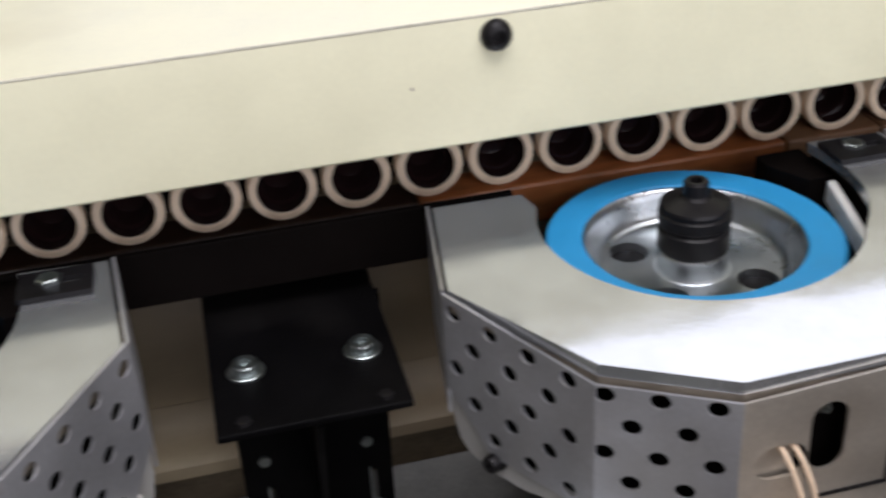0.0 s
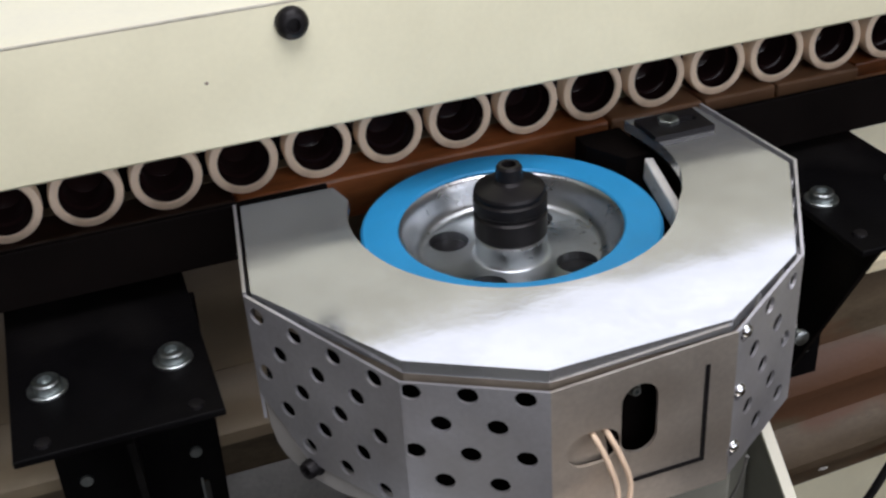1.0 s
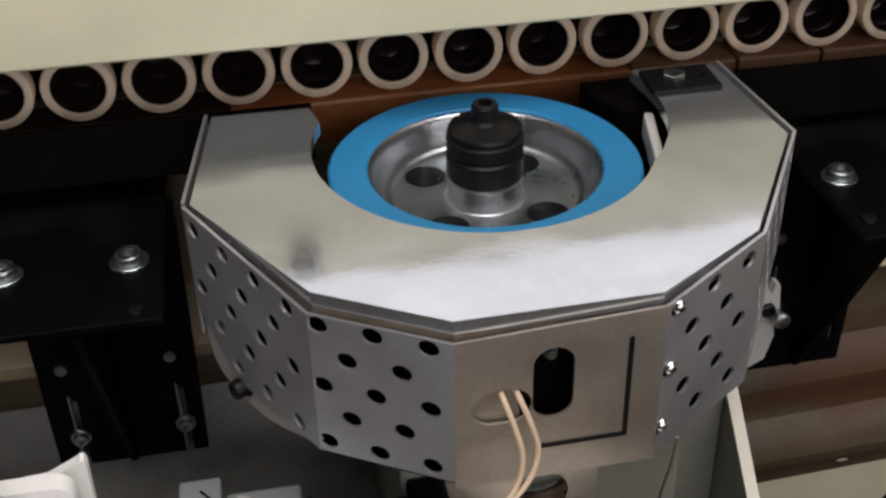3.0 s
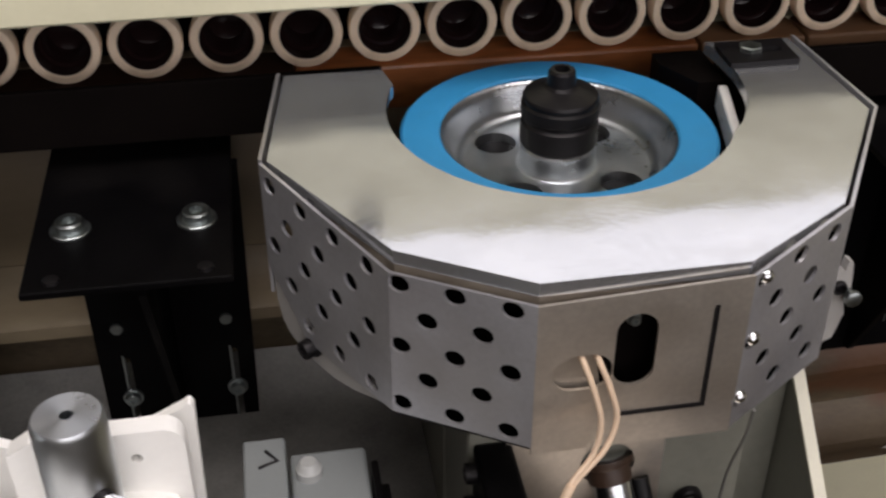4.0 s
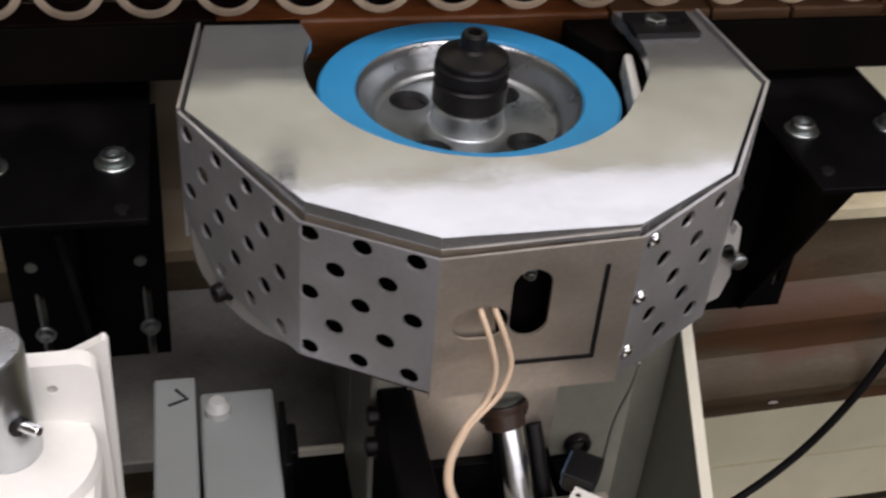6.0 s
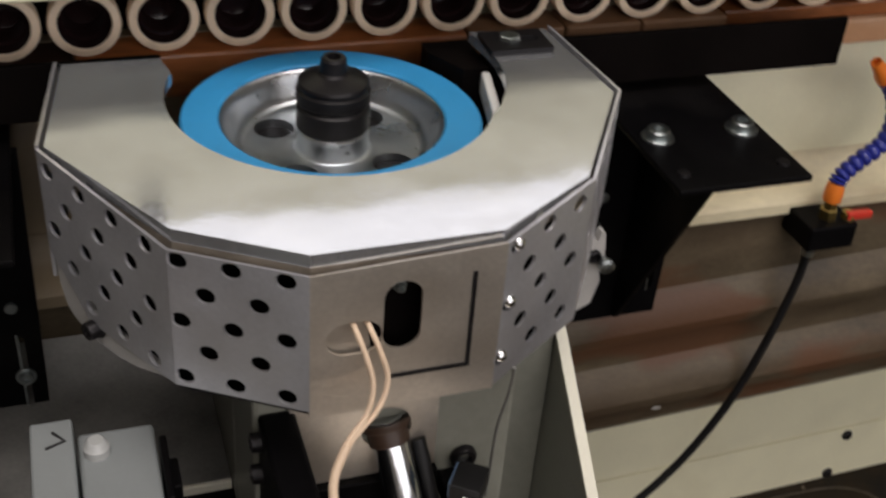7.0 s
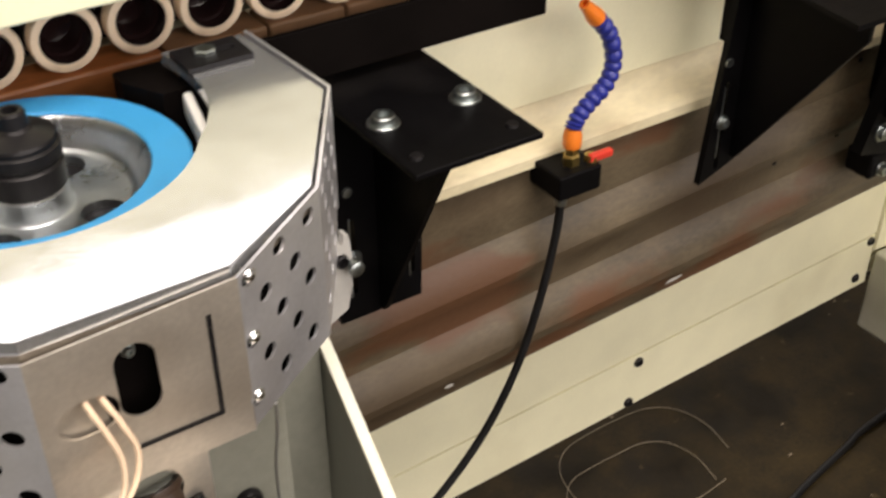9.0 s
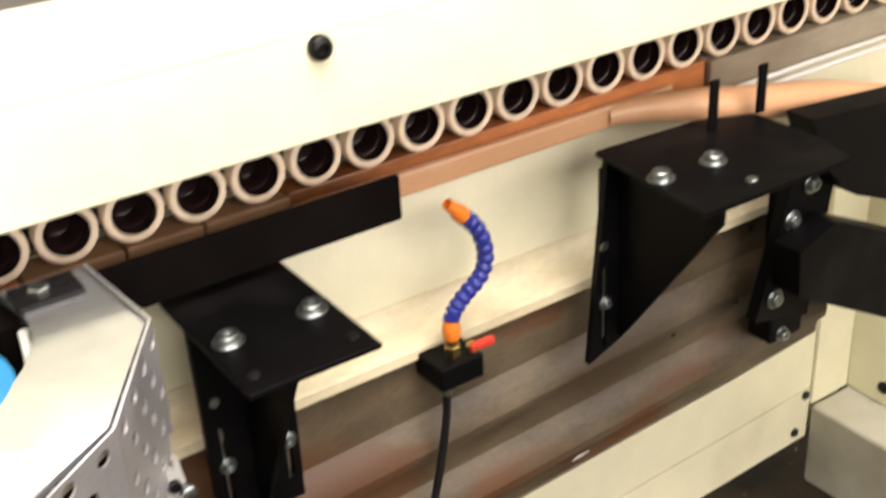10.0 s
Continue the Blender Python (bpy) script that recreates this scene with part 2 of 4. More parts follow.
def smooth_path(pts, per=8):
    """A Catmull-Rom way through points."""
    pts = [Vector(p) for p in pts]
    ext = [pts[0] * 2 - pts[1], *pts, pts[-1] * 2 - pts[-2]]
    out = []
    for i in range(len(pts) - 1):
        p0, p1, p2, p3 = ext[i : i + 4]
        for k in range(per):
            t = k / per
            out.append(0.5 * (2 * p1 + (p2 - p0) * t + (2 * p0 - 5 * p1 + 4 * p2 - p3) * t * t + (3 * p1 - p0 - 3 * p2 + p3) * t ** 3))
    out.append(pts[-1])
    return out


def tube(way, radius, n=12, bm=None):
    """A round tube along a list of points; radius may be a function of 0..1."""
    bm = bm or bmesh.new()
    rings = []
    side = None
    for i, p in enumerate(way):
        d = (way[min(i + 1, len(way) - 1)] - way[max(i - 1, 0)]).normalized()
        if side is None:
            side = d.cross(Vector((0.3, 0.9, 0.2))).normalized()
        side = (side - d * side.dot(d)).normalized()
        other = d.cross(side)
        r = radius(i / (len(way) - 1)) if callable(radius) else radius
        rings.append([bm.verts.new(p + (side * math.cos(2 * math.pi * k / n) + other * math.sin(2 * math.pi * k / n)) * r) for k in range(n)])
    for a, b in zip(rings, rings[1:]):
        for k in range(n):
            bm.faces.new((a[k], a[(k + 1) % n], b[(k + 1) % n], b[k]))
    bm.faces.new(rings[0][::-1])
    bm.faces.new(rings[-1])
    return bm


def hex_head(r, h, m, bm=None):
    """A hexagon bolt head with a chamfered top, its axis along z of m."""
    return lathe([(0, 0), (r, 0), (r, h * 0.8), (r * 0.86, h), (0, h)], 6, m, bm)


def bolt(name, m, parent, mat=ZINC, washer=0.0095, head=0.0068, high=0.005, socket=True, label=""):
    """A screw with a washer; the socket is a real recess."""
    bm = lathe([(0, 0), (washer, 0), (washer, 0.0012), (washer * 0.95, 0.0016), (head, 0.0016)], 24, m)
    if socket:
        lathe([(head, 0.0016), (head, high), (head * 0.9, high + 0.0008), (head * 0.5, high + 0.0008), (head * 0.45, high - 0.002), (0, high - 0.002)], 24, m, bm)
    else:
        hex_head(head, high, m @ pose(0, 0, 0.0016), bm)
    return part(name, bm, mat, parent, label, 35)


TO_CAMERA = pose(0, 0, 0, 90, 0, 0)


# ---- the workshop round the machine ----
floor = tagged(link("floor", box(-4.2, 4.8, -3.7, 2.2, -0.1, 0.0), FLOOR), "dark oily stained concrete workshop floor", "floor", kind="structure")


def room_wall(name, a, b, holes, label):
    m = face_frame(a, b, 0)
    length = math.dist(a, b)
    ob = link(name, sheet([(0, 0), (length, 0), (length, 3.6), (0, 3.6)], holes, 0.2, m), WALL)
    return tagged(ob, label, "wall", kind="structure")


def opening(x0, x1, z0, z1):
    return [(x0, z0), (x1, z0), (x1, z1), (x0, z1)]


room_wall("wall_north", (4.6, 2.0), (-4, 2.0), [opening(1.15, 5.15, 1.45, 3.25)], "pale plastered workshop wall with a wide window")
room_wall("wall_south", (-4, -3.5), (4.6, -3.5), [opening(2.6, 7.2, 1.25, 3.15)], "pale plastered workshop wall with a wide window")
room_wall("wall_east", (4.6, -3.5), (4.6, 2.0), [], "pale plastered workshop wall")
room_wall("wall_west", (-4, 2.0), (-4, -3.5), [], "pale plastered workshop wall")
tagged(link("ceiling", sheet([(-4.2, -3.7), (4.8, -3.7), (4.8, 2.2), (-4.2, 2.2)], [opening(-1.2, 1.4, -1.85, -0.35)], 0.15, pose(0, 0, 3.75)), WALL), "plain workshop ceiling with a skylight opening", "ceiling", kind="structure")

# ---- the machine's body ----
MX0, MX1 = -0.95, 1.45
PITCH, RING_X, RING_Y, RING_Z = 0.0437, 0.1065, 0.125, 0.920

frame_body = thing("machine_frame", "cream painted steel frame of a glass edging machine", "machine frame")
part("back_body", box(MX0, MX1, 0.175, 0.230, 0.86, 1.0305, 0.004), CREAM, frame_body)
for x in (-0.8, 1.4):
    part("leg", box(x - 0.05, x + 0.05, 0.176, 0.236, 0.0, 0.8595, 0.003), CREAM, frame_body)


def profile_bar(name, prof, x0, x1, mat, parent, label="", smooth=40):
    """A closed outline of (y, z) pairs run along x."""
    bm = bmesh.new()
    a = [bm.verts.new((x0, y, z)) for y, z in prof]
    b = [bm.verts.new((x1, y, z)) for y, z in prof]
    n = len(prof)
    for i in range(n):
        bm.faces.new((a[i], a[(i + 1) % n], b[(i + 1) % n], b[i]))
    bm.faces.new(a[::-1])
    bm.faces.new(b)
    return part(name, bm, mat, parent, label, smooth)


# cream wall with a pressed crease and a ledge along its foot
wall_panel = thing("wall_panel", "cream painted pressed sheet wall with a ledge along its foot", "wall panel")
# left half in the darker cream, with its shade in the colour
for sx0, sx1, paint in ((MX0, 0.1195, SHADED_CREAM), (0.1205, MX1, CREAM)):
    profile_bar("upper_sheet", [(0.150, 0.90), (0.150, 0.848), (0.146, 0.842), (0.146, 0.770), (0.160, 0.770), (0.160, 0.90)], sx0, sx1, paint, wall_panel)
    profile_bar("ledge", [(0.146, 0.7695), (0.1445, 0.762), (0.1405, 0.7555), (0.134, 0.751), (0.126, 0.7480), (0.116, 0.7455), (0.1138, 0.7435), (0.1135, 0.7350), (0.118, 0.7350), (0.150, 0.745), (0.158, 0.7695)], sx0, sx1, SHADED_CREAM if paint is SHADED_CREAM else LEDGE, wall_panel)

RISE = 0.038


def raised(ob, below, rise=RISE):
    """Lets the low edge of a long part climb gently along x."""
    for v in ob.data.vertices:
        if v.co.z < below:
            v.co.z += rise * (v.co.x - 0.3)
    return ob


# dirty sheet with two rolled ridges
splash = thing("splash_sheet", "dirty galvanised splash sheet with rolled ridges and rust stains", "metal sheet")
ridge = [(0.120, 0.7345), (0.120, 0.674), (0.1150, 0.667), (0.1090, 0.656), (0.1065, 0.645), (0.1080, 0.637), (0.1160, 0.6295), (0.1175, 0.625), (0.117, 0.606), (0.110, 0.598), (0.1040, 0.587), (0.1015, 0.576), (0.1030, 0.567), (0.1110, 0.5585), (0.1130, 0.553), (0.113, 0.543), (0.2165, 0.4275)]
raised(profile_bar("sheet", ridge + [(y + 0.006, z + (0.004 if z < 0.45 else 0)) for y, z in ridge[::-1]], MX0, 0.868, DIRTY, splash, smooth=22), 0.70, 0.045)

for x, z, w, tilt in ((0.540, 0.5745, 0.020, 4), (0.300, 0.5655, 0.009, -6)):
    flake = part("flake", sheet([(-w / 2, -0.0010), (w * 0.1, -0.0016), (w / 2, -0.0002), (w * 0.42, 0.0008), (-w * 0.2, 0.0014)], [], 0.0006, pose(x, 0.1002, z, 90, -tilt, 0)), PALE_TAB, splash, "pale scrap stuck to the sheet")

for x, y, z in ((0.678, 0.1199, 0.719), (0.765, 0.1199, 0.721), (0.661, 0.1118, 0.649), (0.746, 0.1142, 0.651)):
    part("sheet_screw", lathe([(0, 0), (0.0026, 0), (0.0022, 0.0012), (0, 0.0016)], 12, pose(x, y, z) @ TO_CAMERA), BLACK_OXIDE, splash, "small dark screw", 40)

# lower cream rail with a bend line and pairs of screws
rail = thing("lower_rail", "cream painted lower rail with a bend line and black screws", "rail")
raised(profile_bar("rail_sheet", [(0.220, 0.440), (0.220, 0.3514), (0.2250, 0.3510), (0.2250, 0.3486), (0.2200, 0.3482), (0.2200, 0.276), (0.26, 0.276), (0.26, 0.281), (0.228, 0.281), (0.228, 0.435), (0.26, 0.435), (0.26, 0.440)], 0.05, 1.0125, CREAM, rail, smooth=20), 1.0)
for x, z in ((0.629, 0.346), (0.620, 0.291), (1.004, 0.365), (0.990, 0.314), (0.27, 0.332), (0.262, 0.277)):
    part("screw", lathe([(0, 0), (0.006, 0), (0.006, 0.002), (0.0045, 0.0035), (0.0024, 0.0035), (0.002, 0.0015), (0, 0.0015)], 16, pose(x, 0.2199, z + 0.004) @ TO_CAMERA), BLACK_OXIDE, rail, "black socket screw", 40)

end_box = thing("end_cabinet", "cream painted sheet metal end cabinet", "cabinet")
part("body", box(1.080, 1.6, -0.25, 0.2195, 0.352, 0.76, 0.003), CREAM, end_box)
part("corner_sheet", box(0.885, 1.0795, 0.226, 0.230, 0.31, 0.76, 0.001), CREAM, end_box, "cream corner sheet behind the rail")
part("post", box(1.0130, 1.0795, 0.2155, 0.2255, 0.353, 0.76, 0.002), CREAM, end_box, "folded cream post")
part("foot_flange", box(1.0130, 1.6, -0.25, 0.2165, 0.234, 0.3515, 0.004), PALE_GREY, end_box, "pale foot flange")
part("screw", lathe([(0, 0), (0.008, 0), (0.0078, 0.003), (0.005, 0.005), (0, 0.005)], 16, pose(1.080, 0.163, 0.378, 0, -90, 0)), BLACK_OXIDE, end_box, "dark round-headed screw", 40)
part("leg", box(1.25, 1.31, -0.15, -0.09, 0.0, 0.2335, 0.003), CREAM, end_box)

# cover panel over the rollers
cover = thing("cover_panel", "cream painted sheet cover panel over the rollers", "cover panel")
profile_bar("front_sheet", [(0.232, 1.0340), (0.0520, 1.0340), (0.0504, 1.0334), (0.050, 1.0320), (0.050, 0.9675), (0.0515, 0.9660), (0.066, 0.9660), (0.066, 0.9690), (0.053, 0.9690), (0.053, 1.0310), (0.232, 1.0310)], MX0, MX1, CREAM, cover, "cream sheet folded back along its top", 20)
part("fold_edge", tube([Vector((MX0, 0.0506, 1.0336)), Vector((0.2, 0.0506, 1.0336)), Vector((MX1, 0.0506, 1.0336))], 0.0007, 8), WORN, cover, "worn edge along the fold", 60)
for x in (-0.862, -0.475, -0.089, 0.298, 0.684):
    part("screw", lathe([(0, 0), (0.0082, 0), (0.0082, 0.002), (0.0072, 0.0045), (0.0045, 0.0062), (0.0034, 0.0062), (0.003, 0.003), (0, 0.003)], 24, pose(x, 0.05, 1.0235) @ TO_CAMERA), BLACK_OXIDE, cover, "black round-headed socket screw", 40)
for x, y, z, tilt, r in ((-0.133, 0.05, 1.001, 90, 0.0009), (0.168, 0.105, 1.0340, 0, 0.0022)):
    part("drilled_hole", lathe([(0, 0), (r, 0), (r * 0.9, 0.0003), (0, 0.0004)], 12, pose(x, y, z, tilt, 0, 0)), STEEL_EDGE, cover, "small dark drilled hole")

# brown bar under the rollers
bar = thing("support_bar", "reddish brown bar running under the rollers", "bar")
# left length is the same bar with its shade in the colour
part("grimy_bar", box(MX0, -0.1205, 0.121, 0.160, 0.872, 0.8995, 0.002), DARK_BROWN, bar, "almost black length, its shade put into the colour")
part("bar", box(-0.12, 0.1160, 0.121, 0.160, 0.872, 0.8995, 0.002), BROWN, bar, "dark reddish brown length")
for x0, x1 in ((0.1175, 0.182), (0.1835, 0.236), (0.2375, 0.3000)):
    part("dusty_bar", box(x0, x1, 0.1212, 0.160, 0.876, 0.8995, 0.0015), DUSTY_BROWN, bar, "dusty grey-brown length with an open joint")
part("bar", box(0.3015, 0.70, 0.1270, 0.160, 0.8725, 0.8995, 0.001), BROWN, bar)
part("orange_bar", box(0.3005, 0.655, 0.1175, 0.1262, 0.8725, 0.8915, 0.0025), PALE_BROWN, bar, "pale orange-brown front strip")
part("pale_bar", box(0.7015, MX1, 0.121, 0.160, 0.866, 0.8995, 0.002), DUSTY_PALE, bar, "pale dusty length")
backing = thing("roller_backing", "dark backing plate behind the rollers", "backing plate")
part("plate", box(MX0, MX1, 0.158, 0.1745, 0.9, 0.985, 0.002), DARK, backing)
tail = thing("brown_tube", "pale orange-brown soft tube clipped to the wide bracket", "tube")
part("tube", tube(smooth_path([(0.585, 0.1225, 0.8820), (0.615, 0.1150, 0.8822), (0.640, 0.1030, 0.8815), (0.665, 0.0945, 0.8785), (0.715, 0.088, 0.8690), (0.80, 0.085, 0.8530), (0.89, 0.086, 0.8270), (1.00, 0.087, 0.79)], 8), lambda k: 0.0088 + 0.0062 * min(1, k / 0.5), 20), PALE_BROWN, tail, smooth=60)

# dark strips in front of the bar
for x0, x1, low in ((-0.86, -0.508, 0.888), (-0.36, -0.076, 0.888), (0.108, 0.360, 0.881)):
    strip = thing("dark_strip", "flat black painted steel strip beside the wheel guard", "strip", group="dark strips")
    part("strip", box(x0, x1, 0.075, 0.079, low, low + 0.033, 0.0006), DARK, strip)
    part("hanger", box((x0 + x1) / 2 - 0.02, (x0 + x1) / 2 + 0.02, 0.0792, 0.1205, low + 0.002, low + 0.006), DARK, strip, "flat hanger behind the strip")

# ---- rollers ----
roller = thing("roller", "cream nylon ring roller with a dark bore", "roller", (RING_X - 14 * PITCH, RING_Y, RING_Z), "rollers in a row")
rm = TO_CAMERA
part("ring", lathe([(0.0150, -0.0115), (0.0198, -0.0115), (0.0203, -0.002), (0.0196, -0.0004), (0.0186, 0), (0.0158, 0), (0.0150, -0.0008)], 40, rm, closed=True), RING, roller, smooth=40)
part("bore", lathe([(0.01495, -0.001), (0.0147, -0.0085), (0.0140, -0.0100), (0.0122, -0.0104), (0.0116, -0.0112), (0.0112, -0.0230), (0.0102, -0.0250), (0.0060, -0.0262), (0.0, -0.0265)], 36, rm), BORE, roller, "dark glossy stepped bore", 35)
part("sleeve", lathe([(0.0152, -0.0117), (0.0172, -0.0117), (0.0172, -0.030), (0.0152, -0.030)], 28, rm, closed=True), DARK_BROWN, roller, "dark brown sleeve behind the ring", 40)
for k in range(-13, 31):
    copy_thing(roller, pose(RING_X + k * PITCH, RING_Y, RING_Z))


# ---- brackets ----
def slotted(b, x, y=0.080, z=0.740, guide=True):
    """Bolt and screw in an upright slot; guide adds a thin bright strip along it."""
    if guide:
        part("slot_guide", box(x - 0.0025, x - 0.0013, y - 0.0005, y + 0.004, z - 0.032, z + 0.032), ZINC, b, "thin bright strip added along the slot")
    bolt("slot_bolt", pose(x, y, z) @ TO_CAMERA, b, washer=0.0062, head=0.0045, high=0.004, label="zinc-plated bolt in a slot")
    part("screw", lathe([(0, 0), (0.0038, 0), (0.0036, 0.0016), (0, 0.002)], 16, pose(x - 0.002, y, z + 0.053) @ TO_CAMERA), ZINC, b, smooth=40)


def gusset(b, x, low, front=-0.036, nose=0.848):
    m = Matrix(((0, 0, 1, x), (1, 0, 0, 0), (0, 1, 0, 0), (0, 0, 0, 1)))
    part("gusset", sheet([(0.0795, 0.868), (front, 0.868), (front, nose), (0.074, low), (0.0795, low)], [], 0.004, m), BLACK_PAINT, b)


def bracket(cx, plate, leg, bolts, slots, low, slot_z, label, front=-0.038, back=0.092):
    """plate, leg: left and right ends of the top plate and of the slotted back plate; bolts, slots: their places along x."""
    b = thing("bracket", label, "bracket", (cx, 0, 0), "black brackets")
    part("top_plate", box(plate[0], plate[1], front, back, 0.8685, 0.8725, 0.0008), BLACK_PAINT, b)
    cut = [slot2d(x, slot_z - 0.868, 0.0046, 0.060) for x in slots]
    part("back_plate", sheet([(leg[0], low - 0.868), (leg[1] - 0.004, low - 0.868), (leg[1], 0), (leg[0], 0)], cut, 0.006, pose(0, 0.080, 0.868) @ TO_CAMERA), BLACK_PAINT, b)
    part("spacer", box(leg[0] * 0.6, leg[1] * 0.5, 0.0884, 0.1198, 0.79, 0.84, 0.001), BLACK_PAINT, b)
    gusset(b, (leg[0] + leg[1]) / 2, low + 0.004, -0.006)
    for x in bolts:
        bolt("bolt", pose(x, 0.020, 0.8725), b, washer=0.0100, head=0.0070, high=0.0055, label="zinc-plated bolt with a washer")
        part("screw", lathe([(0, 0), (0.004, 0), (0.0036, 0.0016), (0, 0.002)], 16, pose(x * 1.15, -0.022, 0.8725)), BLACK_OXIDE, b, smooth=40)
    for x in slots:
        slotted(b, x, z=slot_z)
    return b


for cx, beside in ((-0.636, "beside a wheel guard"), (-0.206, "between the wheel guards")):
    bracket(cx, (-0.0495, 0.047), (-0.044, 0.050), (-0.031, 0.030), (-0.028, 0.035), 0.687, 0.711, "black painted steel bracket with zinc bolts, " + beside, -0.030, 0.112)
bracket(0.231, (-0.043, 0.042), (-0.033, 0.036), (-0.0285, 0.0275), (-0.0215, 0.0245), 0.688, 0.740, "black painted steel bracket with zinc bolts, beside the coolant nozzle")

# wide bracket with one slotted leg
far = thing("bracket", "wide black painted bracket with zinc bolts and two clips", "bracket", (0.614, 0, 0), "black brackets")
part("top_plate", sheet([(-0.082, -0.040), (0.066, -0.044), (0.079, -0.002), (0.079, 0.064), (0.03, 0.084), (-0.068, 0.090), (-0.072, 0.052)], [], 0.004, pose(0, 0, 0.8725)), BLACK_PAINT, far)
part("back_plate", sheet([(-0.082, -0.182), (-0.044, -0.168), (-0.040, 0), (-0.064, 0)], [slot2d(-0.0655, -0.132, 0.0046, 0.080)], 0.006, pose(0, 0.080, 0.868) @ TO_CAMERA), BLACK_PAINT, far)
part("spacer", box(-0.0395, -0.034, 0.0884, 0.1198, 0.79, 0.84, 0.001), BLACK_PAINT, far)
gusset(far, -0.048, 0.706, -0.028)
slotted(far, -0.0655)
for x, y in ((-0.065, 0.021), (-0.015, 0.018)):
    bolt("bolt", pose(x, y, 0.8725), far, washer=0.0105, head=0.0072, high=0.006, label="zinc-plated bolt with a washer")
part("screw", lathe([(0, 0), (0.0045, 0), (0.004, 0.0016), (0, 0.002)], 16, pose(-0.018, -0.023, 0.8725)), ZINC, far, "small zinc screw", 40)
for x in (0.029, 0.0835):
    part("clip", box(x - 0.0045, x + 0.0045, 0.060, 0.0635, 0.8727, 0.914, 0.001), BLACK_PAINT, far)

drive = thing("clamp_arm", "black painted bolted plate with a forked arm", "machine arm", (0.76, 0.06, 0.70))
part("plate", sheet([(-0.049, -0.034), (0.022, -0.052), (0.045, 0.11), (-0.012, 0.11), (-0.033, 0.022)], [], 0.012, TO_CAMERA), BLACK_PAINT, drive)
part("upper_fork", sheet([(-0.034, 0.168), (0.16, 0.150), (0.16, 0.028), (0.034, 0.079), (0.020, 0.090), (-0.012, 0.118)], [], 0.029, pose(0, -0.030, 0) @ TO_CAMERA), BLACK_PAINT, drive, "black upper fork of the arm")
part("lower_fork", sheet([(-0.034, 0.045), (0.010, 0.060), (0.022, 0.056), (0.16, -0.010), (0.16, -0.105), (0.002, -0.018), (-0.030, 0.000)], [], 0.029, pose(0, -0.030, 0) @ TO_CAMERA), BLACK_PAINT, drive, "black lower fork of the arm")
part("standoff", box(0.018, 0.040, 0.0125, 0.0535, -0.03, 0.06, 0.002), BLACK_PAINT, drive)
for x, z in ((0.010, 0.087), (-0.012, 0.058), (-0.026, -0.017)):
    bolt("bolt", pose(x, 0, z) @ TO_CAMERA, drive, washer=0.0095, head=0.0065, high=0.005, label="zinc-plated bolt")
bolt("bolt", pose(0.078, -0.030, 0.140) @ TO_CAMERA, drive, washer=0.013, head=0.009, high=0.006, label="zinc-plated bolt")
part("stop_block", box(-0.014, 0.030, 0.010, 0.040, -0.078, -0.0525, 0.003), BLACK_PAINT, drive, "small black stop block")
bolt("stop_bolt", pose(0.0, 0.010, -0.069) @ TO_CAMERA, drive, washer=0.007, head=0.0055, high=0.006, label="zinc-plated bolt")


# ---- wheel head: guard, wheel, base ----
OUT = [(-0.127, 0.0515), (-0.1385, -0.0305), (-0.0925, -0.107), (-0.041, -0.1375), (0.0425, -0.1365), (0.0955, -0.103), (0.1425, -0.0275), (0.136, 0.0535)]


def grown(pts, d):
    """An open line of points moved outwards by d."""
    out = []
    for i, p in enumerate(pts):
        a = Vector(pts[max(i - 1, 0)])
        b = Vector(pts[min(i + 1, len(pts) - 1)])
        p = Vector(p)
        n1 = (p - a).normalized() if i else (b - p).normalized()
        n2 = (b - p).normalized() if i < len(pts) - 1 else n1
        o1, o2 = Vector((n1.y, -n1.x)), Vector((n2.y, -n2.x))
        o = (o1 + o2).normalized()
        out.append(tuple(p + o * d / max(0.5, o.dot(o1))))
    return out


GUARD = grown(OUT, 0.0035)
TOP = 0.9235


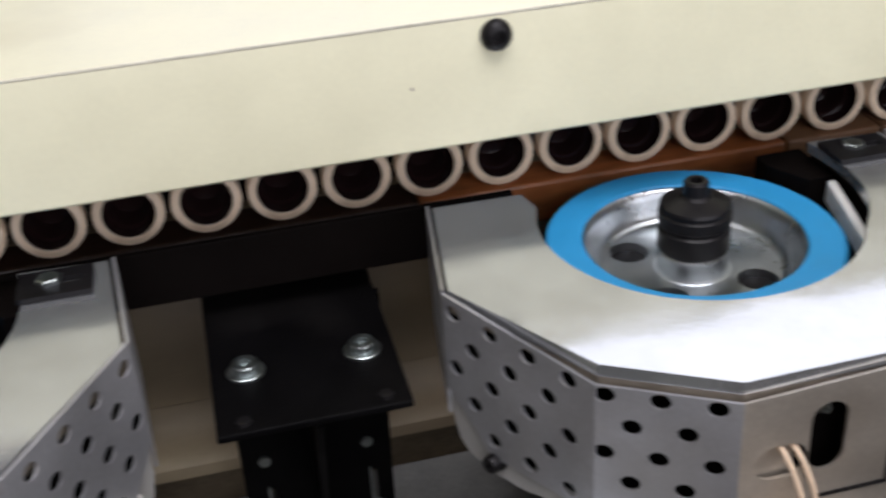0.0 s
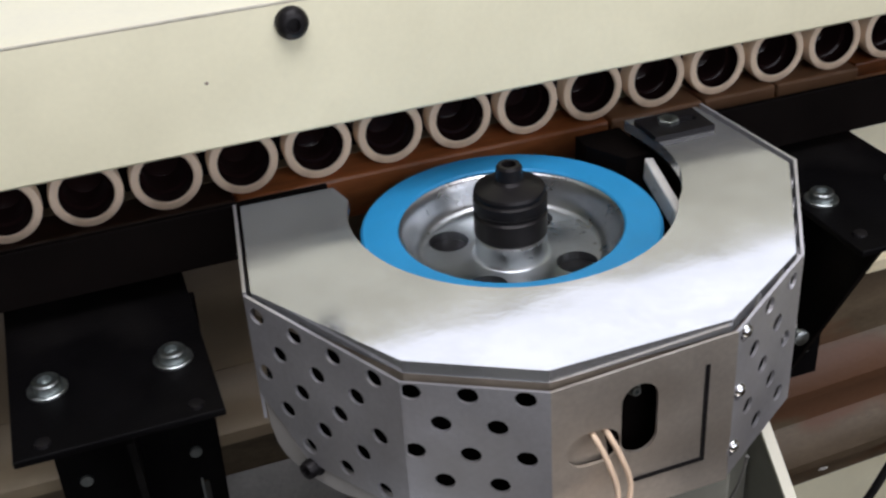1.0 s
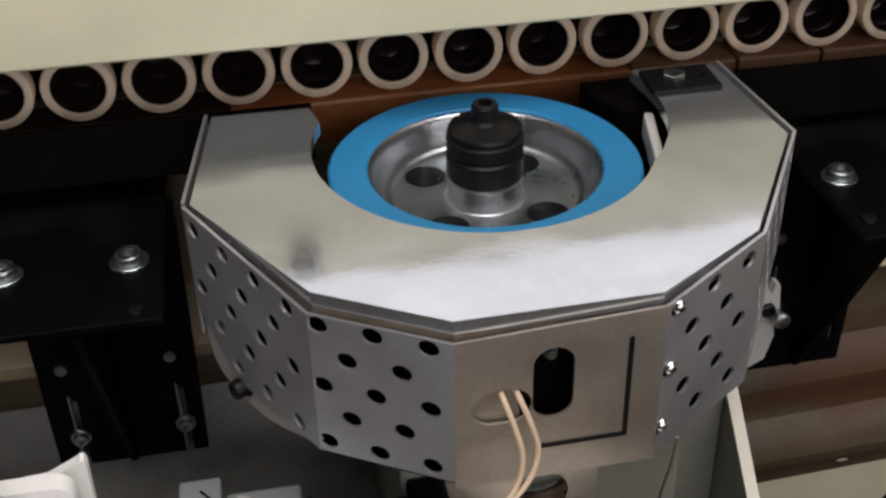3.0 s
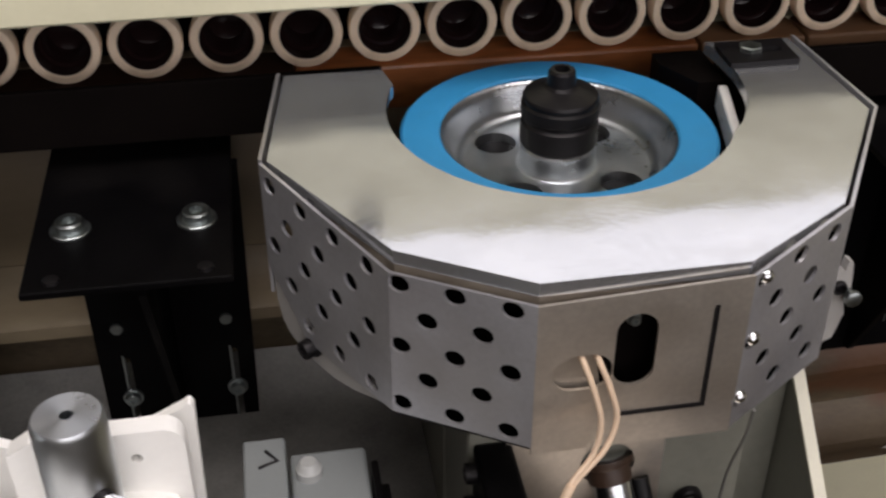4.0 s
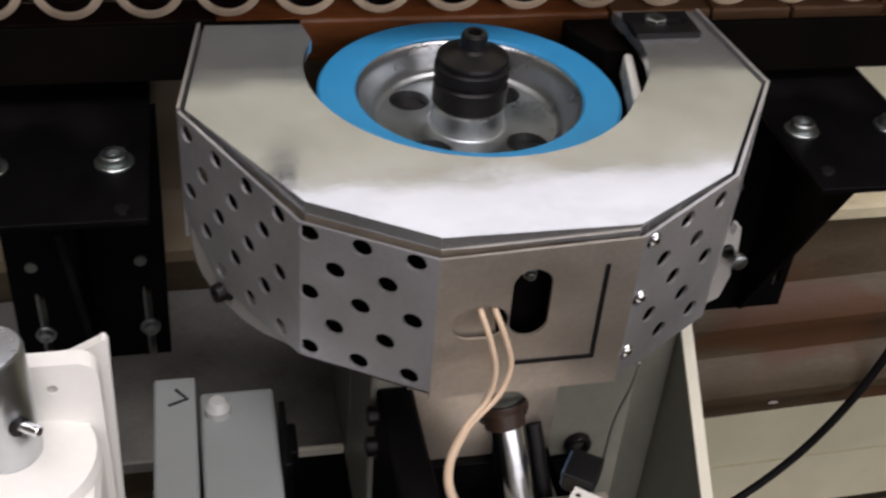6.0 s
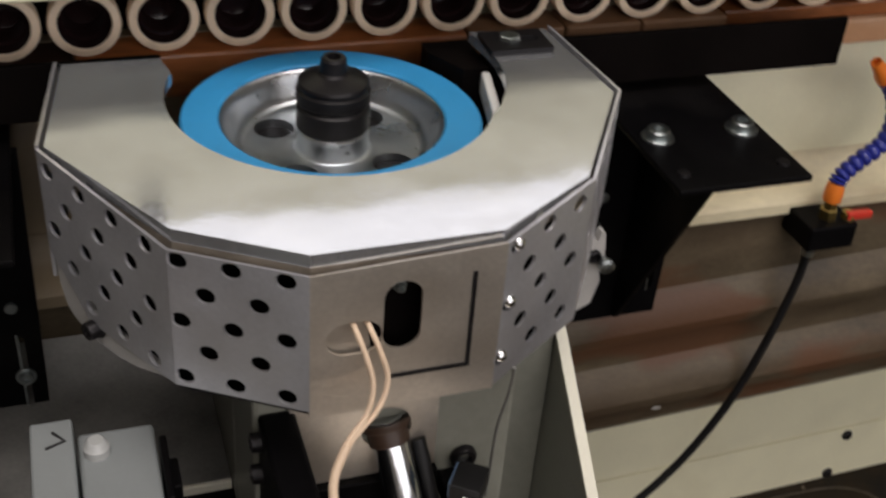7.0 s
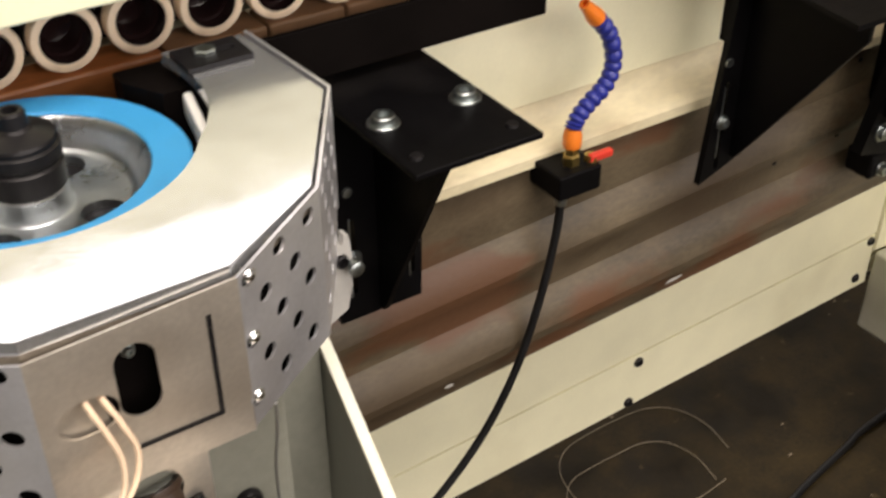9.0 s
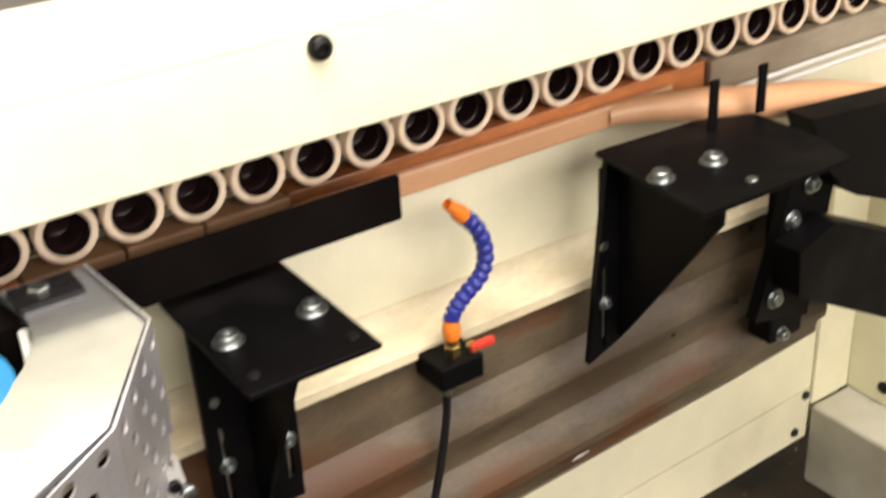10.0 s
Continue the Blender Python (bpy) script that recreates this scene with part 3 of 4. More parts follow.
def wheel_guard(x0, label):
    g = thing("wheel_guard", label, "wheel guard", (x0, 0, 0), "wheel guards")
    arc = [(0.082 * math.cos(radians(a)), 0.082 * math.sin(radians(a))) for a in range(-28, -205, -4)]
    bulge = smooth_path([(0.0915, 0.0555, 0), (0.0945, 0.036, 0), (0.0950, 0.016, 0), (0.0905, -0.008, 0), (0.0800, -0.0290, 0)], 5)
    plan = OUT + [(p.x, p.y) for p in bulge] + arc + [(-0.0785, 0.0505)]
    bm = sheet(plan, [], 0.0062, pose(0, 0, 0.932))
    edges = [e for e in bm.edges if len(e.link_faces) == 2 and e.calc_face_angle(0) > 1.0 and all(v.co.z > 0.93 for v in e.verts)]
    bmesh.ops.bevel(bm, geom=edges, offset=0.0007, segments=2, affect="EDGES")
    top = part("top_plate", bm, STEEL, g, "brushed stainless top plate with a round cut-out")
    bm = sheet(grown(OUT, -0.0005) + [(0.11, 0.045), (0.102, 0.0), (0.092, -0.03)] + [(0.086 * math.cos(radians(a)), 0.086 * math.sin(radians(a))) for a in range(-30, -201, -5)] + [(-0.11, 0.045)], [], 0.006, pose(0, 0, 0.9257))
    part("plate_edge", bm, STEEL_EDGE, top, "ground lower edge of the plate")

    names = ["side", "diagonal", "oblique", "front", "oblique", "diagonal", "side"]
    for i, kind in enumerate(names):
        a, b = GUARD[i], GUARD[i + 1]
        length = math.dist(a, b)
        m = face_frame(a, b, 0)
        low = 0.851
        top = TOP + (0.0085 if i > 3 else 0.0)
        holes = []
        if kind == "side":
            part("side_sheet", sheet([(0, 0.862), (length, 0.862), (length, TOP + 0.010), (0, TOP + 0.010)], [], 0.0015, m), SHEET, g)
            continue
        if kind == "front":
            outline = [(0, low - 0.004), (length, low - 0.004), (length, TOP + 0.004), (0, TOP)]
            c = length / 2
            holes = [slot2d(c - 0.0025, 0.8972, 0.0170, 0.0360), slot2d(c - 0.0235, 0.8885, 0.0245, 0.0175)]
            part("front_sheet", sheet(outline, holes, 0.0015, m), SHEET_BEIGE, g, "plain stainless front sheet with two slots")
            flap = sheet([(c - 0.007, 0.8635), (c + 0.0298, 0.8635), (c + 0.0298, 0.9155), (c + 0.0278, 0.9155), (c + 0.0278, 0.8656), (c - 0.007, 0.8656)], [], 0.0004, m @ pose(0, 0, 0.0006))
            part("flap_gap", flap, BLACK_OXIDE, g, "dark gap round the flap")
            part("recess", sheet([(c - 0.038, 0.8765), (c - 0.0145, 0.8765), (c - 0.0175, 0.8950), (c - 0.0205, 0.8980), (c - 0.038, 0.8980)], [], 0.001, m @ pose(0, 0, -0.0035)), SHEET_BEIGE, g, "plain plate behind the oval hole")
            bolt("slot_screw", m @ pose(c - 0.003, 0.9095, -0.006), g, washer=0.0030, head=0.0022, high=0.003, label="bright screw inside the slot")
            continue
        pitch, first = (0.0236, 0.0034) if kind == "oblique" else (0.0233, 0.0060)
        cols = 3 if kind == "oblique" else 4
        flip = i > 3
        for r in range(5):
            z = 0.9232 - 0.0151 * r if i > 3 else 0.9190 - 0.0155 * r
            for c in range(cols if r % 2 == 0 else cols - 1):
                x = first + pitch * (c + (0.5 if r % 2 else 0)) + 0.001
                if kind == "diagonal" and r == 4 and c == 0:
                    continue
                if kind == "oblique" and flip:
                    holes.append(circle(0.0068 - 0.0008 * r + pitch * (c + (0.5 if r % 2 else 0)), z, 0.0046, 14, 0.0042))
                else:
                    rise = (0.001 if flip else 0.0045) * (1 - x / 0.078) if kind == "diagonal" else 0.0
                    holes.append(circle(length - x if flip else x, z + rise, 0.0046, 14, 0.0042))
        if kind == "diagonal":
            outline = [(0, 0.878), (length * 0.2, 0.860), (length * 0.3, 0.8495), (length, low), (length, top), (0, top + (0.002 if flip else 0.008))]
            if flip:
                outline = [(length - x, z) for x, z in outline[::-1]]
        else:
            outline = [(0, low if not flip else low - 0.002), (length, low), (length, top), (0, top if not flip else TOP + 0.004)]
        part("perforated_sheet", sheet(outline, holes, 0.0015, m), SHEET, g, "perforated stainless guard sheet")
        if kind == "oblique" and flip:
            for r in (0, 2, 4):
                part("rivet", lathe([(0, 0), (0.0033, 0), (0.0028, 0.0020), (0.0016, 0.0028), (0, 0.0030)], 14, m @ pose(0.0078 - 0.0008 * r, 0.9236 - 0.0151 * r, -0.0008)), CHROME, g, "bright rivet", 60)
        if kind == "diagonal":
            tab = [(0.0005, 0.8745), (0.0015, 0.858), (0.005, 0.8475), (0.010, 0.8425), (0.018, 0.8395), (0.030, 0.8375), (0.045, 0.8375), (0.060, 0.8405), (0.074, 0.8455), (0.086, 0.8490), (0.086, 0.8504), (0.034, 0.8506), (0.024, 0.8520), (0.018, 0.862)]
            bm = sheet([(length - x, z) for x, z in tab[::-1]] if flip else tab, [], 0.004, m @ pose(0, 0, -0.0020))
            edges = [e for e in bm.edges if len(e.link_faces) == 2 and e.calc_face_angle(0) > 1.0]
            bmesh.ops.bevel(bm, geom=edges, offset=0.0010, segments=2, affect="EDGES")
            part("tab", bm, PALE_TAB, g, "pale mounting tab under the sheet")
            if flip:
                continue
            bolt("tab_screw", m @ pose(0.0305, 0.8475, -0.0020), g, mat=BLACK_OXIDE, washer=0.0056, head=0.0046, high=0.0060, label="dark socket screw")
    # cast lug that stands out beside the diagonal sheet
    facing = pose(0, -0.052, 0) @ TO_CAMERA
    lug = [(0.114, 0.8120), (0.124, 0.8080), (0.1360, 0.8150), (0.1395, 0.8300), (0.1380, 0.8375), (0.1405, 0.8410), (0.1395, 0.8520), (0.1385, 0.8610), (0.1360, 0.8620), (0.1350, 0.8560), (0.1280, 0.8620), (0.114, 0.8660)]
    bm = sheet(lug, [circle(0.1335, 0.8470, 0.0040, 16)], 0.006, facing)
    edges = [e for e in bm.edges if len(e.link_faces) == 2 and e.calc_face_angle(0) > 1.0]
    bmesh.ops.bevel(bm, geom=edges, offset=0.0008, segments=2, affect="EDGES")
    part("lug", bm, PALE_TAB, g, "pale cast lug with a dark hole")
    part("lug_screw", lathe([(0, 0), (0.0038, 0), (0.0038, 0.005), (0.0030, 0.0056), (0.0022, 0.003), (0, 0.003)], 16, facing @ pose(0.1335, 0.8470, -0.003)), BLACK_OXIDE, g, "dark socket screw", 40)
    bm = lathe([(0, 0), (0.0026, 0), (0.0026, 0.0045), (0.0044, 0.0045), (0.0044, 0.0072), (0.003, 0.0080), (0, 0.0080)], 12, facing @ pose(0.1388, 0.8435, 0.0))
    part("tab_pin", bm, ZINC, g, "bright threaded pin with a nut", 40)
    # black floor and dark liner are added for the shade inside the guard
    part("bottom_plate", sheet(OUT, [circle(0, 0, 0.03, 24)], 0.002, pose(0, 0, 0.8485)), BLACK_PAINT, g, "black plate added so the guard's inside looks shaded")
    part("inner_liner", sheet(grown(OUT, -0.012) + grown(OUT, -0.0135)[::-1], [], 0.0680, pose(0, 0, 0.9185)), DARK, g, "dark liner added so the sheet holes look shaded")
    part("back_lining", box(-0.127, -0.089, 0.040, 0.042, 0.849, 0.919), BLACK_PAINT, g)
    # dark inner sleeve, open towards the rollers; it also keeps the holes dark
    ring = [(0.0885 * math.cos(radians(a)), 0.0885 * math.sin(radians(a))) for a in range(-25, -201, -5)]
    inner = [(0.0865 * math.cos(radians(a)), 0.0865 * math.sin(radians(a))) for a in range(-200, -24, 5)]
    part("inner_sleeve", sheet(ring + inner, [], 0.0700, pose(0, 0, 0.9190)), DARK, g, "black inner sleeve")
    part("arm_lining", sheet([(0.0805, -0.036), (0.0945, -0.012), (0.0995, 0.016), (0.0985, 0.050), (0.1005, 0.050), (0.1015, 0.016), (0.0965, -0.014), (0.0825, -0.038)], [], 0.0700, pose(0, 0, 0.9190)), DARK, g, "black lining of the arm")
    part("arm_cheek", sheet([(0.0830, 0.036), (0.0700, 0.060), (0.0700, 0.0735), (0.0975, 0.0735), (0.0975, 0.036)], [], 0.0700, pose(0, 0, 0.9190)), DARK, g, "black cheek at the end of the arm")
    # clamp on the arm
    cp = part("clamp_plate", sheet([(-0.018, -0.0125), (0.018, -0.0125), (0.018, 0.0125), (-0.018, 0.0125)], [slot2d(0.003, 0.001, 0.022, 0.006)], 0.0028, pose(0.1115, 0.0355, 0.9352)), BLACK_OXIDE, g, "small black clamp plate with a slot")
    part("clamp_bolt", hex_head(0.0062, 0.0026, pose(0.1085, 0.037, 0.9352, 0, 0, 14)), ZINC, cp, "zinc hexagon bolt")
    # nozzle beside the wheel
    noz = part("water_nozzle", box(-0.0026, 0.0026, -0.029, 0.029, -0.008, 0.006, 0.0015), CERAMIC, g, "flat whitish water nozzle inside the arm")
    noz.matrix_local = pose(0.0895, 0.004, 0.9105, 6, 0, -10)
    return g


def grinding_wheel(x0, turn):
    w = thing("grinding_wheel", "blue resin cup grinding wheel with an aluminium body", "grinding wheel", (x0 + 0.003, 0.009, -0.008), "grinding wheels")
    bm = lathe([(0.0580, 0.9205), (0.0590, 0.9215), (0.0762, 0.9215), (0.0775, 0.9203), (0.0775, 0.899), (0.0580, 0.899)], 72, closed=True)
    part("abrasive_ring", bm, BLUE, w, "light blue abrasive rim", 40)
    body = lathe([(0.0578, 0.9200), (0.0570, 0.9196), (0.0558, 0.9180), (0.0545, 0.9150), (0.0522, 0.9092), (0.0504, 0.9058), (0.0488, 0.9041), (0.0470, 0.9033), (0.0460, 0.9030)], 72)
    lathe([(0.0578, 0.9195), (0.0578, 0.8985), (0.0700, 0.8985), (0.0700, 0.8800), (0.0, 0.8800)], 72, bm=body)
    lathe([(0.0212, 0.9030), (0.0199, 0.9034), (0.0191, 0.9045), (0.0188, 0.9080), (0.0186, 0.9140), (0.0178, 0.9150), (0.0, 0.9150)], 48, bm=body)
    wb = part("wheel_body", body, ALU, w, "turned aluminium dish", 30)
    holes = [circle(0.0355 * math.cos(radians(turn + 90 * k)), 0.0355 * math.sin(radians(turn + 90 * k)), 0.0106, 24) for k in range(4)]
    part("dish_floor", sheet(circle(0, 0, 0.0462, 64), holes, 0.006, pose(0, 0, 0.9031)), ALU, wb, "dish floor with four round holes")
    # dark discs under the floor stand in for the shade in its holes
    for k in range(4):
        a = radians(turn + 90 * k)
        part("hole_plug", lathe([(0, 0), (0.0104, 0), (0.0104, -0.002), (0, -0.002)], 20, pose(0.0355 * math.cos(a), 0.0355 * math.sin(a), 0.8985)), BLACK_OXIDE, wb, "dark disc that stands in for the shade in a hole")
    nut = lathe([(0, 0.9151), (0.0180, 0.9151), (0.0190, 0.9165), (0.0190, 0.9275), (0.0178, 0.9286), (0.0178, 0.9304), (0.0190, 0.9314), (0.0190, 0.9368), (0.0174, 0.9378), (0.0172, 0.9396), (0.0184, 0.9402), (0.0178, 0.9416), (0.0150, 0.9430), (0.0105, 0.9442), (0.0082, 0.9450), (0.0070, 0.9464), (0.0066, 0.9528), (0.0056, 0.9542), (0.0038, 0.9542), (0.0034, 0.9480), (0, 0.9480)], 48)
    part("spindle_nut", nut, BLACK_OXIDE, w, "black grooved spindle nut", 25)
    part("spindle", lathe([(0, 0.84), (0.016, 0.84), (0.016, 0.8798), (0, 0.8798)], 24), STEEL_EDGE, w)
    return w


def head_base(x0):
    h = thing("head_base", "grey-green painted head housing under the wheel guard", "machine head", (x0, 0, 0), "machine heads")
    part("housing", box(-0.060, 0.068, -0.030, 0.070, 0.60, 0.8385, 0.003), GREY_PAINT, h)
    profile_bar("apron", [(-0.012, 0.678), (-0.012, 0.6855), (-0.011, 0.6865), (0.074, 0.6865), (0.092, 0.6905), (0.117, 0.708), (0.117, 0.700), (0.094, 0.683), (0.074, 0.678)], -0.362, -0.0605, HOUSING, h, "flat grey apron plate turned up along its back")
    part("front_block", box(-0.060, 0.0760, -0.098, -0.0305, 0.56, 0.8463, 0.003), GREY_PAINT, h)
    part("foot_strip", box(-0.150, -0.0605, -0.0155, -0.0122, 0.675, 0.6875, 0.001), PALE_EDGE, h, "pale metal strip along the foot")
    part("name_plate", sheet([(-0.043, 0.764), (0.033, 0.764), (0.033, 0.846), (-0.043, 0.846)], [circle(0.006, 0.795, 0.0132, 28)], 0.003, pose(0, -0.1015, 0) @ TO_CAMERA), SHEET_BEIGE, h, "plain beige metal plate with a round hole")
    part("slide", box(-0.15, 0.06, -0.12, 0.05, 0.44, 0.6815, 0.004), BLACK_PAINT, h, "black slide below the housing")
    part("pedestal", box(-0.12, 0.05, -0.08, 0.05, 0.0, 0.4395, 0.004), GREY_PAINT, h)
    side = Matrix(((0, 0, 1, 0.122), (1, 0, 0, 0), (0, 1, 0, 0), (0, 0, 0, 1)))
    plan = [(0.06, 0.835), (-0.022, 0.825), (-0.056, 0.795), (-0.146, 0.708), (-0.21, 0.64), (-0.21, 0.44), (0.06, 0.44)]
    sp = part("side_plate", sheet(plan, [], 0.004, side), GREY_PAINT, h, "dark grey side plate with a pale front edge")
    way = [Vector((0.120, y, z)) for y, z in ((-0.0225, 0.8255), (-0.0565, 0.7955), (-0.1465, 0.7085), (-0.2105, 0.64))]
    bm = bmesh.new()
    for p, q in zip(way, way[1:]):
        d = (q - p).normalized()
        nrm = Vector((0, d.z, -d.y)) * 0.001
        v = [bm.verts.new(r + Vector((s, 0, 0)) + o) for r in (p, q) for s in (-0.0032, 0.0032) for o in (-nrm, nrm)]
        bmesh.ops.convex_hull(bm, input=v)
    part("edge_strip", bm, PALE_EDGE, sp, "pale edge strip")
    part("filler_panel", box(0.0765, 0.1175, -0.0520, -0.0480, 0.60, 0.8300, 0.001), GREY_PAINT, h, "grey panel beside the front block")
    part("side_tie", box(0.0685, 0.1175, -0.02, 0.03, 0.70, 0.76, 0.002), GREY_PAINT, h)
    # bearing and chrome shaft
    d = Vector((0.010, -0.034, -0.062)).normalized()
    rot = d.to_track_quat("Z", "Y").to_matrix().to_4x4()
    at = Matrix.Translation((0.006, -0.0975, 0.7975)) @ rot
    part("bearing", lathe([(0.0096, 0.0005), (0.0129, 0.0005), (0.0129, 0.0035), (0.0122, 0.0044), (0.0106, 0.0048), (0.0104, 0.0125), (0.0097, 0.0130)], 32, at), material("brown_bearing", (0.060, 0.034, 0.022), 0.4, vary=0.2), h, "dark brown bearing", 40)
    part("shaft", lathe([(0, 0.0), (0.0095, 0.0), (0.0095, 0.12), (0, 0.12)], 28, at), CHROME, h, "polished chrome shaft", 40)
    part("shaft_guide", lathe([(0, 0.016), (0.004, 0.016), (0.004, 0.12), (0, 0.12)], 16, at @ pose(0.0150, 0.001, 0)), RUBBER, h, "black guide rod", 40)
    part("lower_block", box(-0.038, 0.034, -0.106, -0.0985, 0.60, 0.7632, 0.001), BLACK_PAINT, h, "black block behind the shaft")
    part("eye_bolt", lathe([(0.0032, 0), (0.0072, 0), (0.0072, 0.003), (0.0062, 0.0044), (0.0042, 0.0044), (0.0032, 0.002)], 24, pose(0.050, -0.098, 0.7625) @ TO_CAMERA), BLACK_OXIDE, h, "dark ring washer", 40)
    part("eye_bolt_screw", lathe([(0, 0), (0.0031, 0), (0.0031, 0.002), (0, 0.0024)], 12, pose(0.050, -0.098, 0.7625) @ TO_CAMERA), ZINC, h)
    arm = part("front_arm", box(-0.058, -0.040, -0.185, -0.0985, 0.66, 0.815, 0.002), BLACK_PAINT, h, "black front arm with screws")
    for y, z in ((-0.108, 0.806), (-0.108, 0.785)):
        part("arm_screw", lathe([(0, 0), (0.005, 0), (0.005, 0.005), (0.003, 0.0055), (0.0024, 0.003), (0, 0.003)], 16, pose(-0.058, y, z, 0, -90, 0)), BLACK_OXIDE, arm, smooth=40)
    tray = part("terminal_tray", box(-0.0144, 0.058, -0.235, -0.1275, 0.742, 0.757, 0.001), SHEET_BEIGE, h, "plain metal tray below the shaft")
    part("tray_lug", box(0.036, 0.050, -0.1270, -0.0985, 0.7435, 0.7555, 0.001), BLACK_PAINT, tray)
    return h


def wires(x0):
    w = thing("wire_pair", "pair of beige sleeved wires hanging from the guard slot", "wires", (x0, 0, 0), "wires")
    base = [(-0.024, -0.128, 0.897), (-0.0225, -0.1425, 0.894), (-0.0190, -0.148, 0.883), (-0.0165, -0.151, 0.870), (-0.0195, -0.154, 0.857), (-0.0300, -0.160, 0.847), (-0.0370, -0.166, 0.835), (-0.0380, -0.172, 0.824), (-0.0330, -0.178, 0.814), (-0.0230, -0.185, 0.806), (-0.011, -0.191, 0.793), (0.002, -0.196, 0.777), (0.014, -0.200, 0.7600)]
    for dx, dy in ((0, 0), (0.0062, 0.002)):
        apart = (1, 1, 1.1, 1.15, 0.85, 0.35, 0.1)
        pts = [(x + dx * k, y + dy * k, z) for k, (x, y, z) in zip(apart, base)]
        part("wire", tube(smooth_path(pts, 6), 0.0013, 10), WIRE, w, smooth=60)
    part("sleeve", tube(smooth_path([(x + 0.0006, y, z) for x, y, z in base[5:]], 6), 0.0021, 12), WIRE, w, "single beige sleeve over both wires", 60)
    return w


for x0, turn, label in ((0.0, 48, "stainless wheel guard with perforated sides and a U-shaped top"), (-0.431, 60, "stainless wheel guard with perforated sides, beside the black bracket")):
    wheel_guard(x0, label)
    grinding_wheel(x0, turn)
    head_base(x0)
    wires(x0)

block = thing("terminal_block", "white ceramic terminal block with round holes", "terminal block", (0.0365, -0.1495, 0.7572))
block.rotation_euler = (0, 0, radians(-42))
block.scale = (0.94, 0.94, 0.94)
part("body", sheet([(-0.0085, -0.0105), (-0.0045, -0.0118), (0.0100, -0.0110), (0.0105, 0.0105), (0.0045, 0.0118), (-0.0095, 0.0110)], [circle(x, y, r, 12) for x, y, r in ((-0.0058, -0.0065, 0.0017), (0.0062, -0.0065, 0.0017), (-0.0058, 0.0065, 0.0017), (0.0062, 0.0065, 0.0017), (0, 0, 0.0030))], 0.0165, pose(0, 0, 0.0167)), CERAMIC, block)
# dark box close under the holes stands in for their shade
part("contacts", box(-0.008, 0.008, -0.0088, 0.0088, 0.0002, 0.0158), BLACK_OXIDE, block, "dark contacts raised so the holes look shaded")
plug = part("plug", box(-0.0085, 0.0085, -0.0105, 0.0105, -0.0055, 0.0055, 0.001), RUBBER, block, "black plug")
plug.matrix_local = pose(-0.0105, 0.0220, 0.016, 0, 0, 8)
part("plug_face", box(-0.0010, 0.0, -0.0085, 0.0085, -0.005, 0.005), material("blue_grey_plastic", (0.06, 0.10, 0.16), 0.4, vary=0.1), plug, "blue-grey side of the plug").location = (-0.0086, 0, 0)
part("plug_pin", box(-0.0045, -0.0005, 0.0122, 0.0205, 0.004, 0.0102, 0.0005), ZINC, block, "bright plug pins")

strand = thing("thin_wire", "thin grey wire hanging along the grey housing", "wire")
part("wire", tube(smooth_path([(0.0535, -0.1400, 0.857), (0.0555, -0.133, 0.835), (0.0600, -0.115, 0.795), (0.0640, -0.104, 0.755), (0.0650, -0.1005, 0.7305)], 6), 0.0008, 8), material("grey_wire", (0.13, 0.13, 0.12), 0.5), strand, smooth=60)

# ---- grey boxes in front of the housing ----
gauge = thing("marked_plate", "narrow light grey upright plate with a dark pen mark", "plate", (-0.1525, -0.135, 0))
part("body", box(-0.0100, 0.0100, -0.09, 0.0710, 0.60, 0.800, 0.0015), GREY_BOX, gauge)
bm = tube([Vector((0.0005, 0.0620, 0.8004)), Vector((0.0060, 0.0550, 0.8004)), Vector((-0.0030, 0.0515, 0.8004))], 0.0008, 6)
part("pen_mark", bm, BLACK_OXIDE, gauge, "dark v-shaped pen mark")
part("foot", box(-0.009, 0.009, -0.05, 0.05, 0.0, 0.5995), BLACK_PAINT, gauge)
sw = thing("switch_box", "grey plastic box with a milky nylon screw", "box", (-0.1230, -0.135, 0))
part("body", box(-0.0178, 0.0178, -0.09, 0.062, 0.60, 0.797, 0.002), GREY_BOX, sw)
part("nylon_screw", lathe([(0, 0.797), (0.0062, 0.797), (0.0062, 0.8015), (0.0052, 0.8022), (0.0045, 0.8048), (0.0036, 0.8056), (0, 0.8056)], 20, pose(-0.0095, 0.047, 0)), CLEAR, sw, "milky nylon screw", 40)
part("foot", box(-0.014, 0.014, -0.05, 0.05, 0.0, 0.5995), BLACK_PAINT, sw)
clampb = thing("cable_clamp", "narrow black clamp with a step on the dark slide", "clamp", (-0.1010, -0.100, 0))
part("block", box(-0.0030, 0.0005, -0.030, 0.012, 0.682, 0.802, 0.001), BLACK_PAINT, clampb)
part("step", box(0.0007, 0.0052, -0.010, 0.010, 0.772, 0.788, 0.001), BLACK_PAINT, clampb)
part("foot", box(0.0007, 0.0180, -0.010, 0.012, 0.682, 0.700, 0.001), BLACK_PAINT, clampb)
part("ring", lathe([(0.0022, 0), (0.0046, 0), (0.0046, 0.002), (0.0022, 0.002)], 18, pose(0.0115, 0.002, 0.7002), closed=True), material("copper_ring", (0.30, 0.13, 0.08), 0.4, 0.6, vary=0.2), clampb, "small copper-coloured ring", 40)

